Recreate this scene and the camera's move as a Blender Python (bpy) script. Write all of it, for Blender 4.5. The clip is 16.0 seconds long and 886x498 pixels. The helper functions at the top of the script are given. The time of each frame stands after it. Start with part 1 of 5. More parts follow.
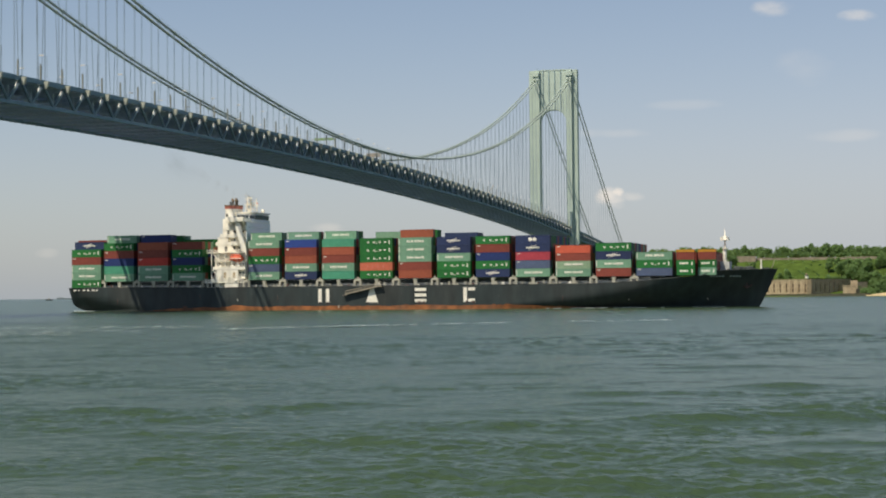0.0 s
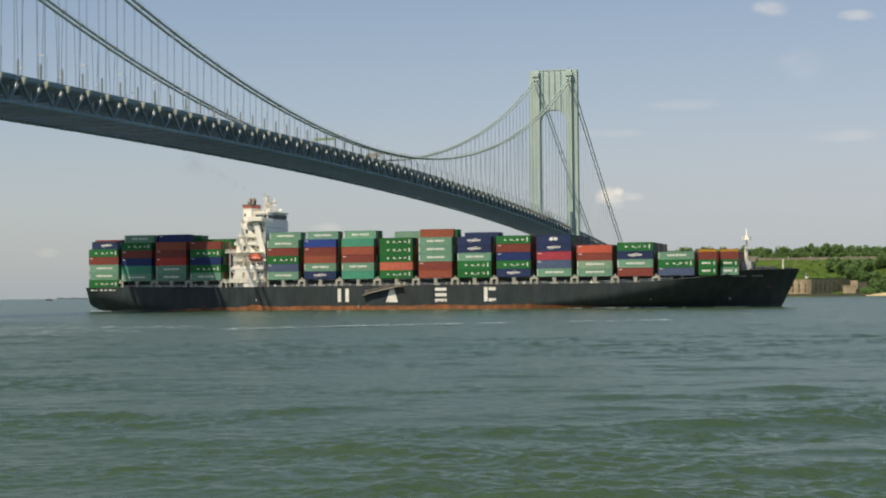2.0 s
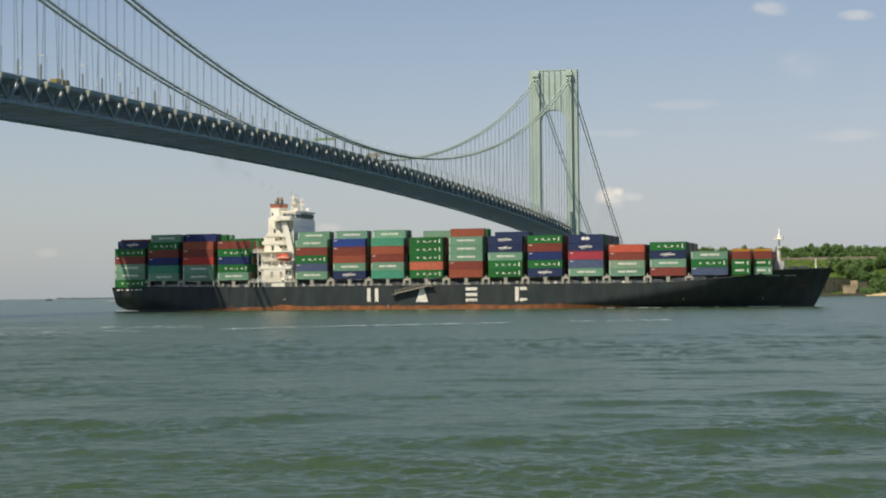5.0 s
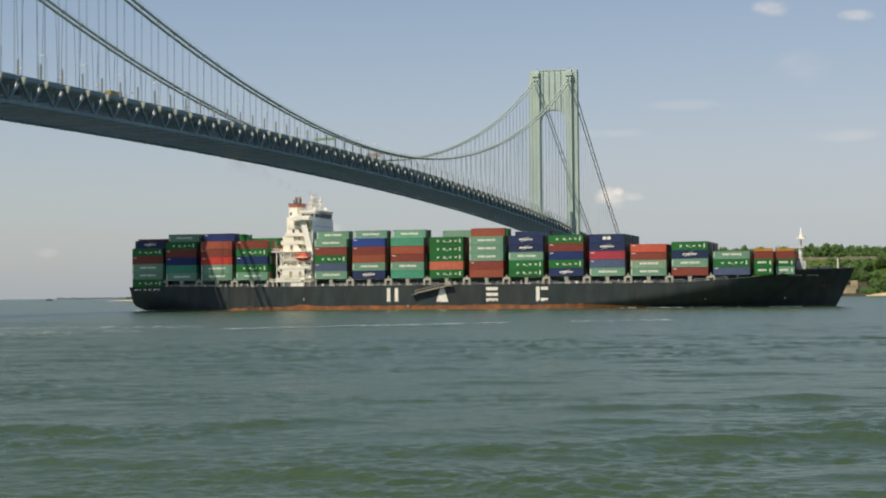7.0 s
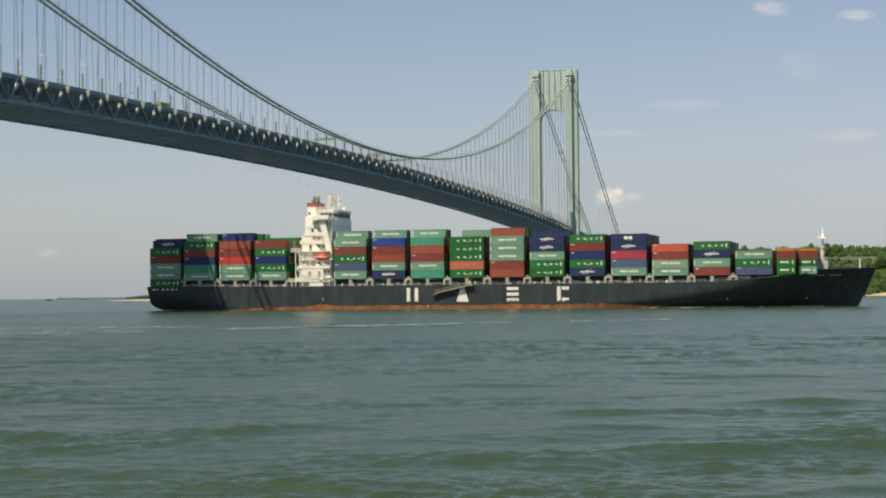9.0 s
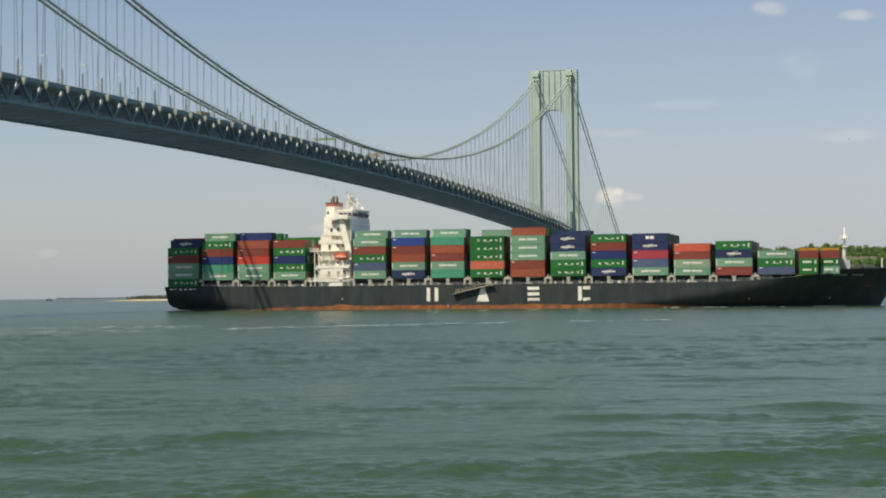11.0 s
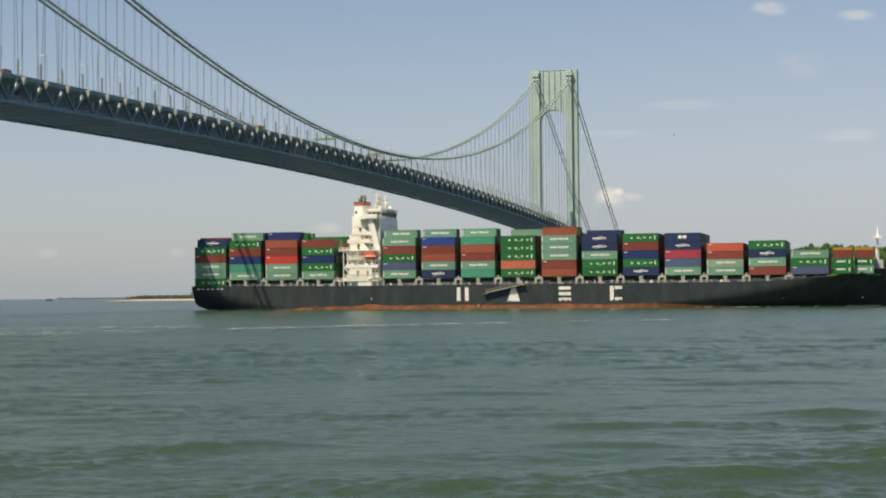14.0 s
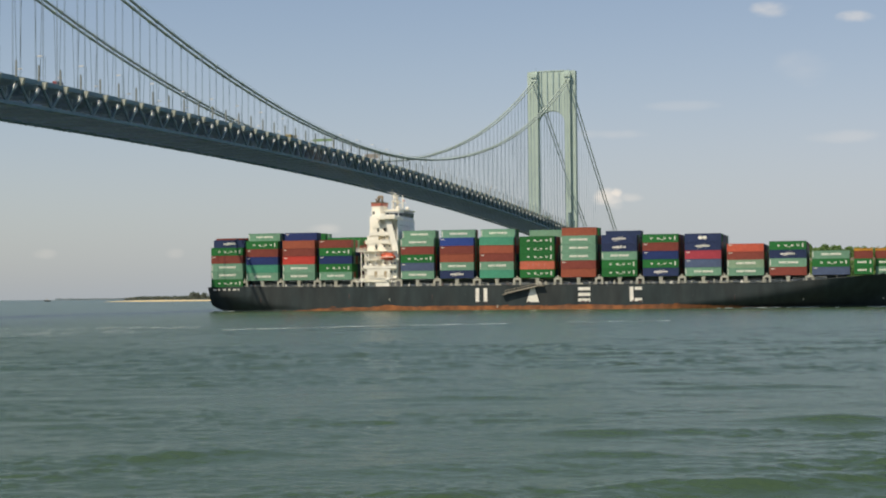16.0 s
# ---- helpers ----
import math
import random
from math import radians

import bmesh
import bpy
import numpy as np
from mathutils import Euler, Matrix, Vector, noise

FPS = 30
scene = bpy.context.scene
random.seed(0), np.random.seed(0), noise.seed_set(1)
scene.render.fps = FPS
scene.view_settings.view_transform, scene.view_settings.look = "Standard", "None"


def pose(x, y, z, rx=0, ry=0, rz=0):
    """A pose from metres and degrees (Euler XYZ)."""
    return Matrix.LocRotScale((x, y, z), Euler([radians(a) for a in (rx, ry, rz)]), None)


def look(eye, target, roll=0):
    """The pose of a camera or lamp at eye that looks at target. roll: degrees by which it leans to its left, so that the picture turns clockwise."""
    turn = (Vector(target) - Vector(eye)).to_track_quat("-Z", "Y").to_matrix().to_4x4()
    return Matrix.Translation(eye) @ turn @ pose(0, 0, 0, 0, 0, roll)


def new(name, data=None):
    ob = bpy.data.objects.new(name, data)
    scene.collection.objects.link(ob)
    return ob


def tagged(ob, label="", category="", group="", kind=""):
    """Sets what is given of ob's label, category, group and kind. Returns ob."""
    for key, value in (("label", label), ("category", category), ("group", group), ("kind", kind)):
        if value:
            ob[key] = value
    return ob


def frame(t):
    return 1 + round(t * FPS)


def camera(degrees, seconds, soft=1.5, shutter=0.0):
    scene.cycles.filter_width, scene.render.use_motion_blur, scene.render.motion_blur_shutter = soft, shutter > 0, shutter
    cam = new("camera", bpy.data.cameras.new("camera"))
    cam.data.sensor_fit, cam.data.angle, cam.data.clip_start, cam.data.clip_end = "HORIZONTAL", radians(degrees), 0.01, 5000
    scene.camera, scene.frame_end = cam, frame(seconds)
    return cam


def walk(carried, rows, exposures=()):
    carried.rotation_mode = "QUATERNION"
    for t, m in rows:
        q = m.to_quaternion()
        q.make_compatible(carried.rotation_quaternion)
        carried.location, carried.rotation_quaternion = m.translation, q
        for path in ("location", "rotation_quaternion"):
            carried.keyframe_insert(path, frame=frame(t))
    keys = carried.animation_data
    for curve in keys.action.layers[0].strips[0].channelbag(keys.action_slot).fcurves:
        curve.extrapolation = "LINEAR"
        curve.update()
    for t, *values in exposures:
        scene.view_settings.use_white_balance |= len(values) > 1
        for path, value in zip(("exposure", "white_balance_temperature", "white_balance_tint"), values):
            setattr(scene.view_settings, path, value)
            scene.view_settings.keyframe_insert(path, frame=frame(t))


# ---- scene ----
# Metres: x runs along the bridge from the near shore to the far tower, y across it, z up from the water.
cam = camera(30.0, 16.0, soft=2.0)
EYE = Vector((-862.44, -265.46, 4.88))


def aim(yaw, pitch, roll):
    """A camera pose at EYE, heading yaw degrees from +x, lifted by pitch."""
    a, b = radians(yaw), radians(pitch)
    way = Vector((math.cos(a) * math.cos(b), math.sin(a) * math.cos(b), math.sin(b)))
    return look(EYE, EYE + way * 100, roll)


STILL = aim(13.7726, 1.5471, -0.5286)
walk(cam, [(0.0, STILL), (15.9, STILL), (16.0, aim(13.716, 1.578, -0.5286))])

# ---------------------------------------------------------------- light
SUN_TO = Vector((-1.4, 1.0, 2.65)).normalized()
ELEV = math.asin(SUN_TO.z)
AZIM = math.atan2(SUN_TO.x, SUN_TO.y)

world = bpy.data.worlds.new("hazy_summer_sky")
scene.world = world
world.use_nodes = True
wn, wl = world.node_tree.nodes, world.node_tree.links
wn.clear()
w_out = wn.new("ShaderNodeOutputWorld")
w_bg = wn.new("ShaderNodeBackground")
w_sky = wn.new("ShaderNodeTexSky")
w_sky.sky_type = "NISHITA"
w_sky.sun_disc = False
w_sky.sun_elevation = ELEV
w_sky.sun_rotation = AZIM
w_sky.air_density = 1.0
w_sky.dust_density = 1.0
w_sky.ozone_density = 1.2
w_bg.inputs["Strength"].default_value = 0.1
wl.new(w_bg.outputs[0], w_out.inputs[0])


def w_math(op, a, b=0.0):
    n = wn.new("ShaderNodeMath")
    n.operation = op
    for i, v in enumerate((a, b)):
        if isinstance(v, (int, float)):
            n.inputs[i].default_value = v
        else:
            wl.new(v, n.inputs[i])
    return n.outputs[0]


def cloud(total, yaw, lift, wide, high, amount, grain):
    """A small fair-weather cloud in the sky, centred at a heading and elevation in degrees."""
    tex = wn.new("ShaderNodeTexCoord")
    turn = wn.new("ShaderNodeMapping")
    turn.vector_type = "POINT"
    turn.inputs["Rotation"].default_value = (0, 0, radians(-yaw))
    wl.new(tex.outputs["Generated"], turn.inputs["Vector"])
    xyz = wn.new("ShaderNodeSeparateXYZ")
    wl.new(turn.outputs[0], xyz.inputs[0])
    noi = wn.new("ShaderNodeTexNoise")
    noi.inputs["Scale"].default_value = grain
    noi.inputs["Detail"].default_value = 5
    squash = wn.new("ShaderNodeMapping")
    squash.inputs["Scale"].default_value = (1, 1, 2.2)
    wl.new(turn.outputs[0], squash.inputs["Vector"])
    wl.new(squash.outputs[0], noi.inputs["Vector"])
    u = w_math("DIVIDE", xyz.outputs[1], math.sin(radians(wide)))
    v = w_math("DIVIDE", w_math("SUBTRACT", xyz.outputs[2], math.sin(radians(lift))), math.sin(radians(high)))
    d2 = w_math("ADD", w_math("MULTIPLY", u, u), w_math("MULTIPLY", v, v))
    ahead = w_math("GREATER_THAN", xyz.outputs[0], 0.0)
    shape = w_math("SUBTRACT", w_math("MULTIPLY", noi.outputs["Fac"], 1.9), w_math("MULTIPLY", d2, 0.6))
    soft = wn.new("ShaderNodeMapRange")
    soft.interpolation_type = "SMOOTHSTEP"
    soft.inputs["From Min"].default_value = 0.30
    soft.inputs["From Max"].default_value = 1.25
    soft.inputs["To Max"].default_value = amount
    wl.new(shape, soft.inputs["Value"])
    both = w_math("MULTIPLY", soft.outputs[0], ahead)
    return both if total is None else w_math("MAXIMUM", total, both)


mask = None
for c in ((2.35, 9.55, 0.85, 0.32, 0.55, 34), (-0.45, 9.2, 0.7, 0.24, 0.55, 40),
          (7.95, 3.25, 0.6, 0.42, 0.9, 46), (8.12, 3.3, 0.3, 0.26, 1.0, 60), (7.7, 3.45, 0.28, 0.22, 1.0, 70), (7.3, 3.3, 0.6, 0.2, 0.45, 34),
          (7.6, 5.45, 1.6, 0.2, 0.22, 22), (1.2, 7.5, 1.2, 0.7, 0.18, 20),
          (0.2, 5.2, 1.3, 0.25, 0.18, 24), (27.2, 1.5, 0.5, 0.2, 0.2, 34), (17.9, 2.3, 0.7, 0.2, 0.3, 34),
          (22.9, 1.5, 0.4, 0.2, 0.18, 34), (5.4, 6.4, 1.4, 0.2, 0.15, 20)):
    mask = cloud(mask, *c)
w_mix = wn.new("ShaderNodeMixRGB")
w_mix.inputs["Color2"].default_value = (8.6, 7.9, 7.1, 1)
wl.new(mask, w_mix.inputs["Fac"])
# pale summer haze that thickens towards the horizon
w_tex = wn.new("ShaderNodeTexCoord")
w_xyz = wn.new("ShaderNodeSeparateXYZ")
wl.new(w_tex.outputs["Generated"], w_xyz.inputs[0])
w_up = w_math("MAXIMUM", w_xyz.outputs[2], 0.0)
w_haze = wn.new("ShaderNodeMixRGB")
w_lift = wn.new("ShaderNodeMapRange")
w_lift.interpolation_type = "SMOOTHSTEP"
w_lift.inputs["From Min"].default_value, w_lift.inputs["From Max"].default_value = 0.0, 0.10
wl.new(w_up, w_lift.inputs["Value"])
w_tone = wn.new("ShaderNodeMixRGB")
w_tone.inputs["Color1"].default_value = (4.72, 5.16, 5.84, 1)
w_tone.inputs["Color2"].default_value = (5.52, 5.22, 6.18, 1)
wl.new(w_lift.outputs[0], w_tone.inputs["Fac"])
wl.new(w_tone.outputs[0], w_haze.inputs["Color2"])
w_side = wn.new("ShaderNodeMapRange")
w_side.inputs["From Min"].default_value, w_side.inputs["From Max"].default_value = -0.1, 0.6
w_side.inputs["To Min"].default_value, w_side.inputs["To Max"].default_value = 0.92, 0.52
wl.new(w_xyz.outputs[1], w_side.inputs["Value"])
wl.new(w_math("MULTIPLY", w_math("POWER", 2.718, w_math("MULTIPLY", w_up, -9.0)), w_side.outputs[0]), w_haze.inputs["Fac"])
wl.new(w_sky.outputs[0], w_haze.inputs["Color1"])
wl.new(w_haze.outputs[0], w_mix.inputs["Color1"])
wl.new(w_mix.outputs[0], w_bg.inputs["Color"])

sun = new("sun", bpy.data.lights.new("sun", "SUN"))
sun.data.energy = 5.0
sun.data.angle = radians(0.53)
sun.data.color = (1.0, 0.90, 0.75)
sun.matrix_world = look(SUN_TO * 3000, (0, 0, 0))
scene.view_settings.exposure = 0.0

# ---------------------------------------------------------------- materials


def mat(name, color, rough=0.6, metal=0.0, vary=0.12, grain=0.6, stain=0.03, bump=0.0, tint=None, random_tone=0.0, stretch=(1, 1, 1), spec=0.5):
    """Surface with fine grain, broad stains of a second tone, optional relief and a tone that differs from piece to piece."""
    m = bpy.data.materials.new(name)
    m.use_nodes = True
    n, l = m.node_tree.nodes, m.node_tree.links
    bs = n["Principled BSDF"]
    bs.inputs["Roughness"].default_value = rough
    bs.inputs["Metallic"].default_value = metal
    bs.inputs["Specular IOR Level"].default_value = spec
    tex = n.new("ShaderNodeTexCoord")
    mp = n.new("ShaderNodeMapping")
    mp.inputs["Scale"].default_value = stretch
    l.new(tex.outputs["Object"], mp.inputs["Vector"])
    fine = n.new("ShaderNodeTexNoise")
    fine.inputs["Scale"].default_value = grain
    fine.inputs["Detail"].default_value = 6
    broad = n.new("ShaderNodeTexNoise")
    broad.inputs["Scale"].default_value = stain
    broad.inputs["Detail"].default_value = 4
    l.new(mp.outputs[0], fine.inputs["Vector"])
    l.new(mp.outputs[0], broad.inputs["Vector"])
    tone = n.new("ShaderNodeMapRange")
    tone.inputs["From Min"].default_value, tone.inputs["From Max"].default_value = 0.3, 0.7
    tone.inputs["To Min"].default_value, tone.inputs["To Max"].default_value = 1 - vary, 1 + vary
    l.new(fine.outputs["Fac"], tone.inputs["Value"])
    second = tint or tuple(c * 0.72 for c in color)
    mix = n.new("ShaderNodeMixRGB")
    mix.inputs["Color1"].default_value = (*color, 1)
    mix.inputs["Color2"].default_value = (*second, 1)
    rng = n.new("ShaderNodeMapRange")
    rng.inputs["From Min"].default_value, rng.inputs["From Max"].default_value = 0.45, 0.75
    rng.inputs["To Max"].default_value = 0.8
    l.new(broad.outputs["Fac"], rng.inputs["Value"])
    l.new(rng.outputs[0], mix.inputs["Fac"])
    scale = n.new("ShaderNodeVectorMath")
    scale.operation = "SCALE"
    l.new(mix.outputs[0], scale.inputs[0])
    if random_tone:
        info = n.new("ShaderNodeObjectInfo")
        rt = n.new("ShaderNodeMapRange")
        rt.inputs["To Min"].default_value, rt.inputs["To Max"].default_value = 1 - random_tone, 1 + random_tone
        l.new(info.outputs["Random"], rt.inputs["Value"])
        mul = n.new("ShaderNodeMath")
        mul.operation = "MULTIPLY"
        l.new(rt.outputs[0], mul.inputs[0])
        l.new(tone.outputs[0], mul.inputs[1])
        l.new(mul.outputs[0], scale.inputs["Scale"])
    else:
        l.new(tone.outputs[0], scale.inputs["Scale"])
    l.new(scale.outputs[0], bs.inputs["Base Color"])
    if bump:
        bp = n.new("ShaderNodeBump")
        bp.inputs["Strength"].default_value = bump
        bp.inputs["Distance"].default_value = 0.3
        l.new(fine.outputs["Fac"], bp.inputs["Height"])
        l.new(bp.outputs[0], bs.inputs["Normal"])
    return m


PAINT_TOWER = mat("tower_green_grey_paint", (0.44, 0.53, 0.45), 0.7, vary=0.05, grain=0.25, stain=0.03, tint=(0.39, 0.47, 0.41))
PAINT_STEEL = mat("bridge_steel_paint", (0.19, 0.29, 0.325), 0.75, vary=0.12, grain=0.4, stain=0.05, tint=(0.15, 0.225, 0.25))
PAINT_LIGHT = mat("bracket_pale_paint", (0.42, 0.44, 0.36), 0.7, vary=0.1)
# Darker tone of the bridge steel for the web, hoist and drain boxes.
PAINT_WEB = mat("truss_dark_steel", (0.15, 0.22, 0.225), 0.75, vary=0.12, grain=0.4, stain=0.05)
# Bridge steel lifted and blued: bounce light and haze are painted in.
HAZED_UNDER = mat("floor_steel_hazed_blue", (0.46, 0.53, 0.86), 0.75, vary=0.1, grain=0.3, stain=0.04)
PAINT_CABLE = mat("cable_green_grey_paint", (0.40, 0.47, 0.40), 0.75, vary=0.1)
PAINT_HANGER = mat("hanger_rope_paint", (0.23, 0.30, 0.35), 0.7, vary=0.08)
PAINT_SOCKET = mat("hanger_socket_grey_paint", (0.20, 0.22, 0.20), 0.75, vary=0.12)
ASPHALT = mat("asphalt", (0.06, 0.06, 0.06), 0.9)
CONCRETE = mat("pier_concrete", (0.35, 0.34, 0.31), 0.85, vary=0.15, grain=0.5)
HULL_BLACK = mat("hull_black_paint", (0.033, 0.044, 0.044), 0.55, vary=0.22, grain=0.35, stain=0.06, tint=(0.048, 0.048, 0.043), stretch=(1, 1, 0.3), spec=0.25)
BOOT_RUST = mat("boot_top_rust_red", (0.27, 0.098, 0.030), 0.8, vary=0.45, grain=0.45, stain=0.09, tint=(0.05, 0.04, 0.035))
# Sun-warmed cream is mixed into WHITE; the shaded house front takes a cooler copy.
WHITE = mat("ship_white_paint", (0.90, 0.86, 0.73), 0.5, vary=0.04, grain=0.5, stain=0.12, tint=(0.85, 0.78, 0.62))
HOUSE_SHADE = mat("house_shade_white", (0.82, 0.82, 0.79), 0.5, vary=0.04, grain=0.4, stain=0.1, tint=(0.72, 0.73, 0.74))
MARK_WHITE = mat("marking_white_paint", (0.84, 0.80, 0.68), 0.6, vary=0.06, grain=1.2, stain=0.4)
DECK_GREY = mat("deck_fitting_grey_paint", (0.48, 0.49, 0.46), 0.7, vary=0.2, grain=0.8)
POST_CREAM = mat("pedestal_cream_grey_paint", (0.44, 0.42, 0.33), 0.75, vary=0.2, grain=0.9, stain=0.3)
COAMING = mat("coaming_dark_green_grey_paint", (0.055, 0.065, 0.058), 0.8, vary=0.2)
DECK_RED = mat("deck_red_brown_paint", (0.17, 0.07, 0.05), 0.8, vary=0.2)
ORANGE = mat("lifeboat_orange", (0.70, 0.12, 0.045), 0.45, vary=0.05)
RED_BAND = mat("funnel_red_band", (0.50, 0.16, 0.11), 0.5, vary=0.06)
SOOT = mat("exhaust_pipe_brown", (0.24, 0.185, 0.12), 0.8, vary=0.2)
WINDOW = mat("window_dark_glass", (0.05, 0.065, 0.075), 0.08, vary=0.05, spec=0.8)
LADDER = mat("ladder_aluminium", (0.42, 0.37, 0.28), 0.55, metal=0.3, vary=0.2, grain=1.5)
# Near-black for the scupper boxes: the holes' inner shade is put into the colour.
SCUPPER_DARK = mat("scupper_hole_dark", (0.05, 0.05, 0.05), 0.7)
YELLOW = mat("truck_yellow_paint", (0.33, 0.25, 0.07), 0.5, vary=0.05)
RUBBER = mat("tyre_rubber", (0.02, 0.02, 0.02), 0.9)
GULL = mat("gull_grey_feathers", (0.20, 0.20, 0.21), 0.8)
SAND = mat("beach_sand", (0.50, 0.39, 0.20), 0.95, vary=0.12, grain=0.3, stain=0.02)
GRASS = mat("slope_grass", (0.064, 0.100, 0.019), 0.95, vary=0.35, grain=0.12, stain=0.02, tint=(0.050, 0.088, 0.020), spec=0.05)
LEAF = mat("tree_leaves", (0.150, 0.235, 0.090), 0.9, vary=0.18, grain=0.2, stain=0.03, tint=(0.110, 0.180, 0.072), random_tone=0.2, spec=0.1)
# Leaves paled and greyed: the haze over the water is painted in.
LEAF_FAR = mat("hazy_far_leaves", (0.17, 0.20, 0.17), 0.9, vary=0.3, grain=0.2, stain=0.04, spec=0.2)
SMOKE = mat("thin_brown_smoke", (0.22, 0.17, 0.13), 1.0, vary=0.1)
n, l = SMOKE.node_tree.nodes, SMOKE.node_tree.links
where = n.new("ShaderNodeTexCoord")
centred = n.new("ShaderNodeMapping")
centred.inputs["Location"].default_value = (-1, -1, -1)
centred.inputs["Scale"].default_value = (2, 2, 2)
ball = n.new("ShaderNodeTexGradient")
ball.gradient_type = "QUADRATIC_SPHERE"
wisp = n.new("ShaderNodeTexNoise")
wisp.inputs["Scale"].default_value = 0.35
wisp.inputs["Detail"].default_value = 4
dense = n.new("ShaderNodeMath")
dense.operation = "MULTIPLY"
faint = n.new("ShaderNodeMath")
faint.operation = "MULTIPLY"
faint.inputs[1].default_value = 0.33
clear = n.new("ShaderNodeBsdfTransparent")
thin = n.new("ShaderNodeMixShader")
l.new(where.outputs["Generated"], centred.inputs["Vector"])
l.new(centred.outputs[0], ball.inputs["Vector"])
l.new(where.outputs["Object"], wisp.inputs["Vector"])
l.new(ball.outputs["Fac"], dense.inputs[0])
l.new(wisp.outputs["Fac"], dense.inputs[1])
l.new(dense.outputs[0], faint.inputs[0])
l.new(faint.outputs[0], thin.inputs[0])
l.new(clear.outputs[0], thin.inputs[1])
l.new(n["Principled BSDF"].outputs[0], thin.inputs[2])
l.new(thin.outputs[0], n["Material Output"].inputs["Surface"])
BARK = mat("tree_bark", (0.10, 0.075, 0.05), 0.9)
STONE = mat("fort_granite", (0.41, 0.335, 0.215), 0.9, vary=0.18, grain=0.45, stain=0.08, tint=(0.33, 0.25, 0.16), spec=0.2)
SEA_STONE = mat("sea_wall_dark_stone", (0.085, 0.085, 0.05), 0.9, vary=0.2, grain=0.3, stain=0.05)
STONE_WALL = mat("terrace_wall_stone", (0.25, 0.21, 0.15), 0.9, vary=0.2, grain=0.3, stain=0.05)
# Dark backing behind the embrasures: their inner shade is put into the colour.
DARK_HOLE = mat("casemate_dark_brown", (0.20, 0.15, 0.10), 0.95)
# Paler copy of the bridge steel, lifting the shade inside the truss by colour.
LIFTED_FRAME = mat("cross_frame_lifted_grey", (0.52, 0.62, 0.60), 0.75, vary=0.12, grain=0.3, stain=0.04)
MACHINE_GREY = mat("machinery_dark_grey_paint", (0.13, 0.13, 0.12), 0.7, vary=0.2)
DOOR_TAN = mat("door_tan_paint", (0.42, 0.33, 0.20), 0.6, vary=0.1)
NAME_GREY = mat("bow_name_dull_paint", (0.20, 0.25, 0.21), 0.7, vary=0.2)
RUST = mat("rusty_iron", (0.075, 0.045, 0.038), 0.85, vary=0.3, grain=0.8)
CAR_RED = mat("dark_red_car_paint", (0.16, 0.03, 0.035), 0.4, vary=0.05)
CAR_BLUE = mat("grey_blue_car_paint", (0.08, 0.16, 0.22), 0.4, vary=0.05)
SIGN_GREEN = mat("sign_green", (0.24, 0.36, 0.16), 0.5, vary=0.08)
SIGN_TAN = mat("sign_back_tan", (0.36, 0.32, 0.25), 0.6, vary=0.08)
COAST = mat("hazy_far_coast", (0.24, 0.28, 0.29), 0.95, vary=0.1, grain=0.02)
FOAM = mat("foam_white", (0.56, 0.61, 0.60), 0.9, vary=0.15, grain=0.5)
# Shared by the lamp heads and the painted sunlit patches on the diagonals.
LAMP_AND_SUNLIT_WHITE = mat("lamp_head_and_sunlit_white", (0.70, 0.69, 0.64), 0.5)

for leaf, glow in ((LEAF, (0.30, 0.42, 0.14, 1)), (LEAF_FAR, (0.20, 0.24, 0.19, 1))):
    n, l = leaf.node_tree.nodes, leaf.node_tree.links
    through_leaf = n.new("ShaderNodeBsdfTranslucent")
    through_leaf.inputs["Color"].default_value = glow
    both_ = n.new("ShaderNodeMixShader")
    both_.inputs[0].default_value = 0.5
    l.new(n["Principled BSDF"].outputs[0], both_.inputs[1])
    l.new(through_leaf.outputs[0], both_.inputs[2])
    l.new(both_.outputs[0], n["Material Output"].inputs["Surface"])

# container paints: colour, second tone
CAN = {}
for key, col in (("T", (0.19, 0.36, 0.235)), ("A", (0.08, 0.33, 0.20)), ("G", (0.022, 0.165, 0.036)), ("R", (0.26, 0.062, 0.042)),
                 ("r", (0.36, 0.095, 0.05)), ("B", (0.020, 0.038, 0.14)), ("N", (0.027, 0.042, 0.108)), ("O", (0.62, 0.065, 0.045)),
                 ("o", (0.62, 0.16, 0.09)), ("P", (0.43, 0.055, 0.075)), ("b", (0.03, 0.065, 0.27)), ("c", (0.72, 0.14, 0.075)), ("S", (0.09, 0.12, 0.20)), ("t", (0.30, 0.43, 0.27)), ("Y", (0.62, 0.30, 0.03))):
    cm = mat("container_paint_" + key.lower() + ("_bright" if key.islower() else ""), tuple(c * 0.86 for c in col), 0.6, spec=0.3, vary=0.10, grain=1.1, stain=0.22, random_tone=0.12)
    # corrugated side panels: fine vertical ribs as relief
    n, l = cm.node_tree.nodes, cm.node_tree.links
    wv = n.new("ShaderNodeTexWave")
    wv.inputs["Scale"].default_value = 1.1
    tc = n.new("ShaderNodeTexCoord")
    l.new(tc.outputs["Object"], wv.inputs["Vector"])
    bp = n.new("ShaderNodeBump")
    bp.inputs["Strength"].default_value = 0.35
    bp.inputs["Distance"].default_value = 0.03
    l.new(wv.outputs["Fac"], bp.inputs["Height"])
    l.new(bp.outputs[0], n["Principled BSDF"].inputs["Normal"])
    CAN[key] = cm

# water: murky green body under a rippled, reflecting surface
WATER = bpy.data.materials.new("murky_green_water")
WATER.use_nodes = True
n, l = WATER.node_tree.nodes, WATER.node_tree.links
bs = n["Principled BSDF"]
bs.inputs["Roughness"].default_value = 0.25
bs.inputs["IOR"].default_value = 1.33
tc = n.new("ShaderNodeTexCoord")
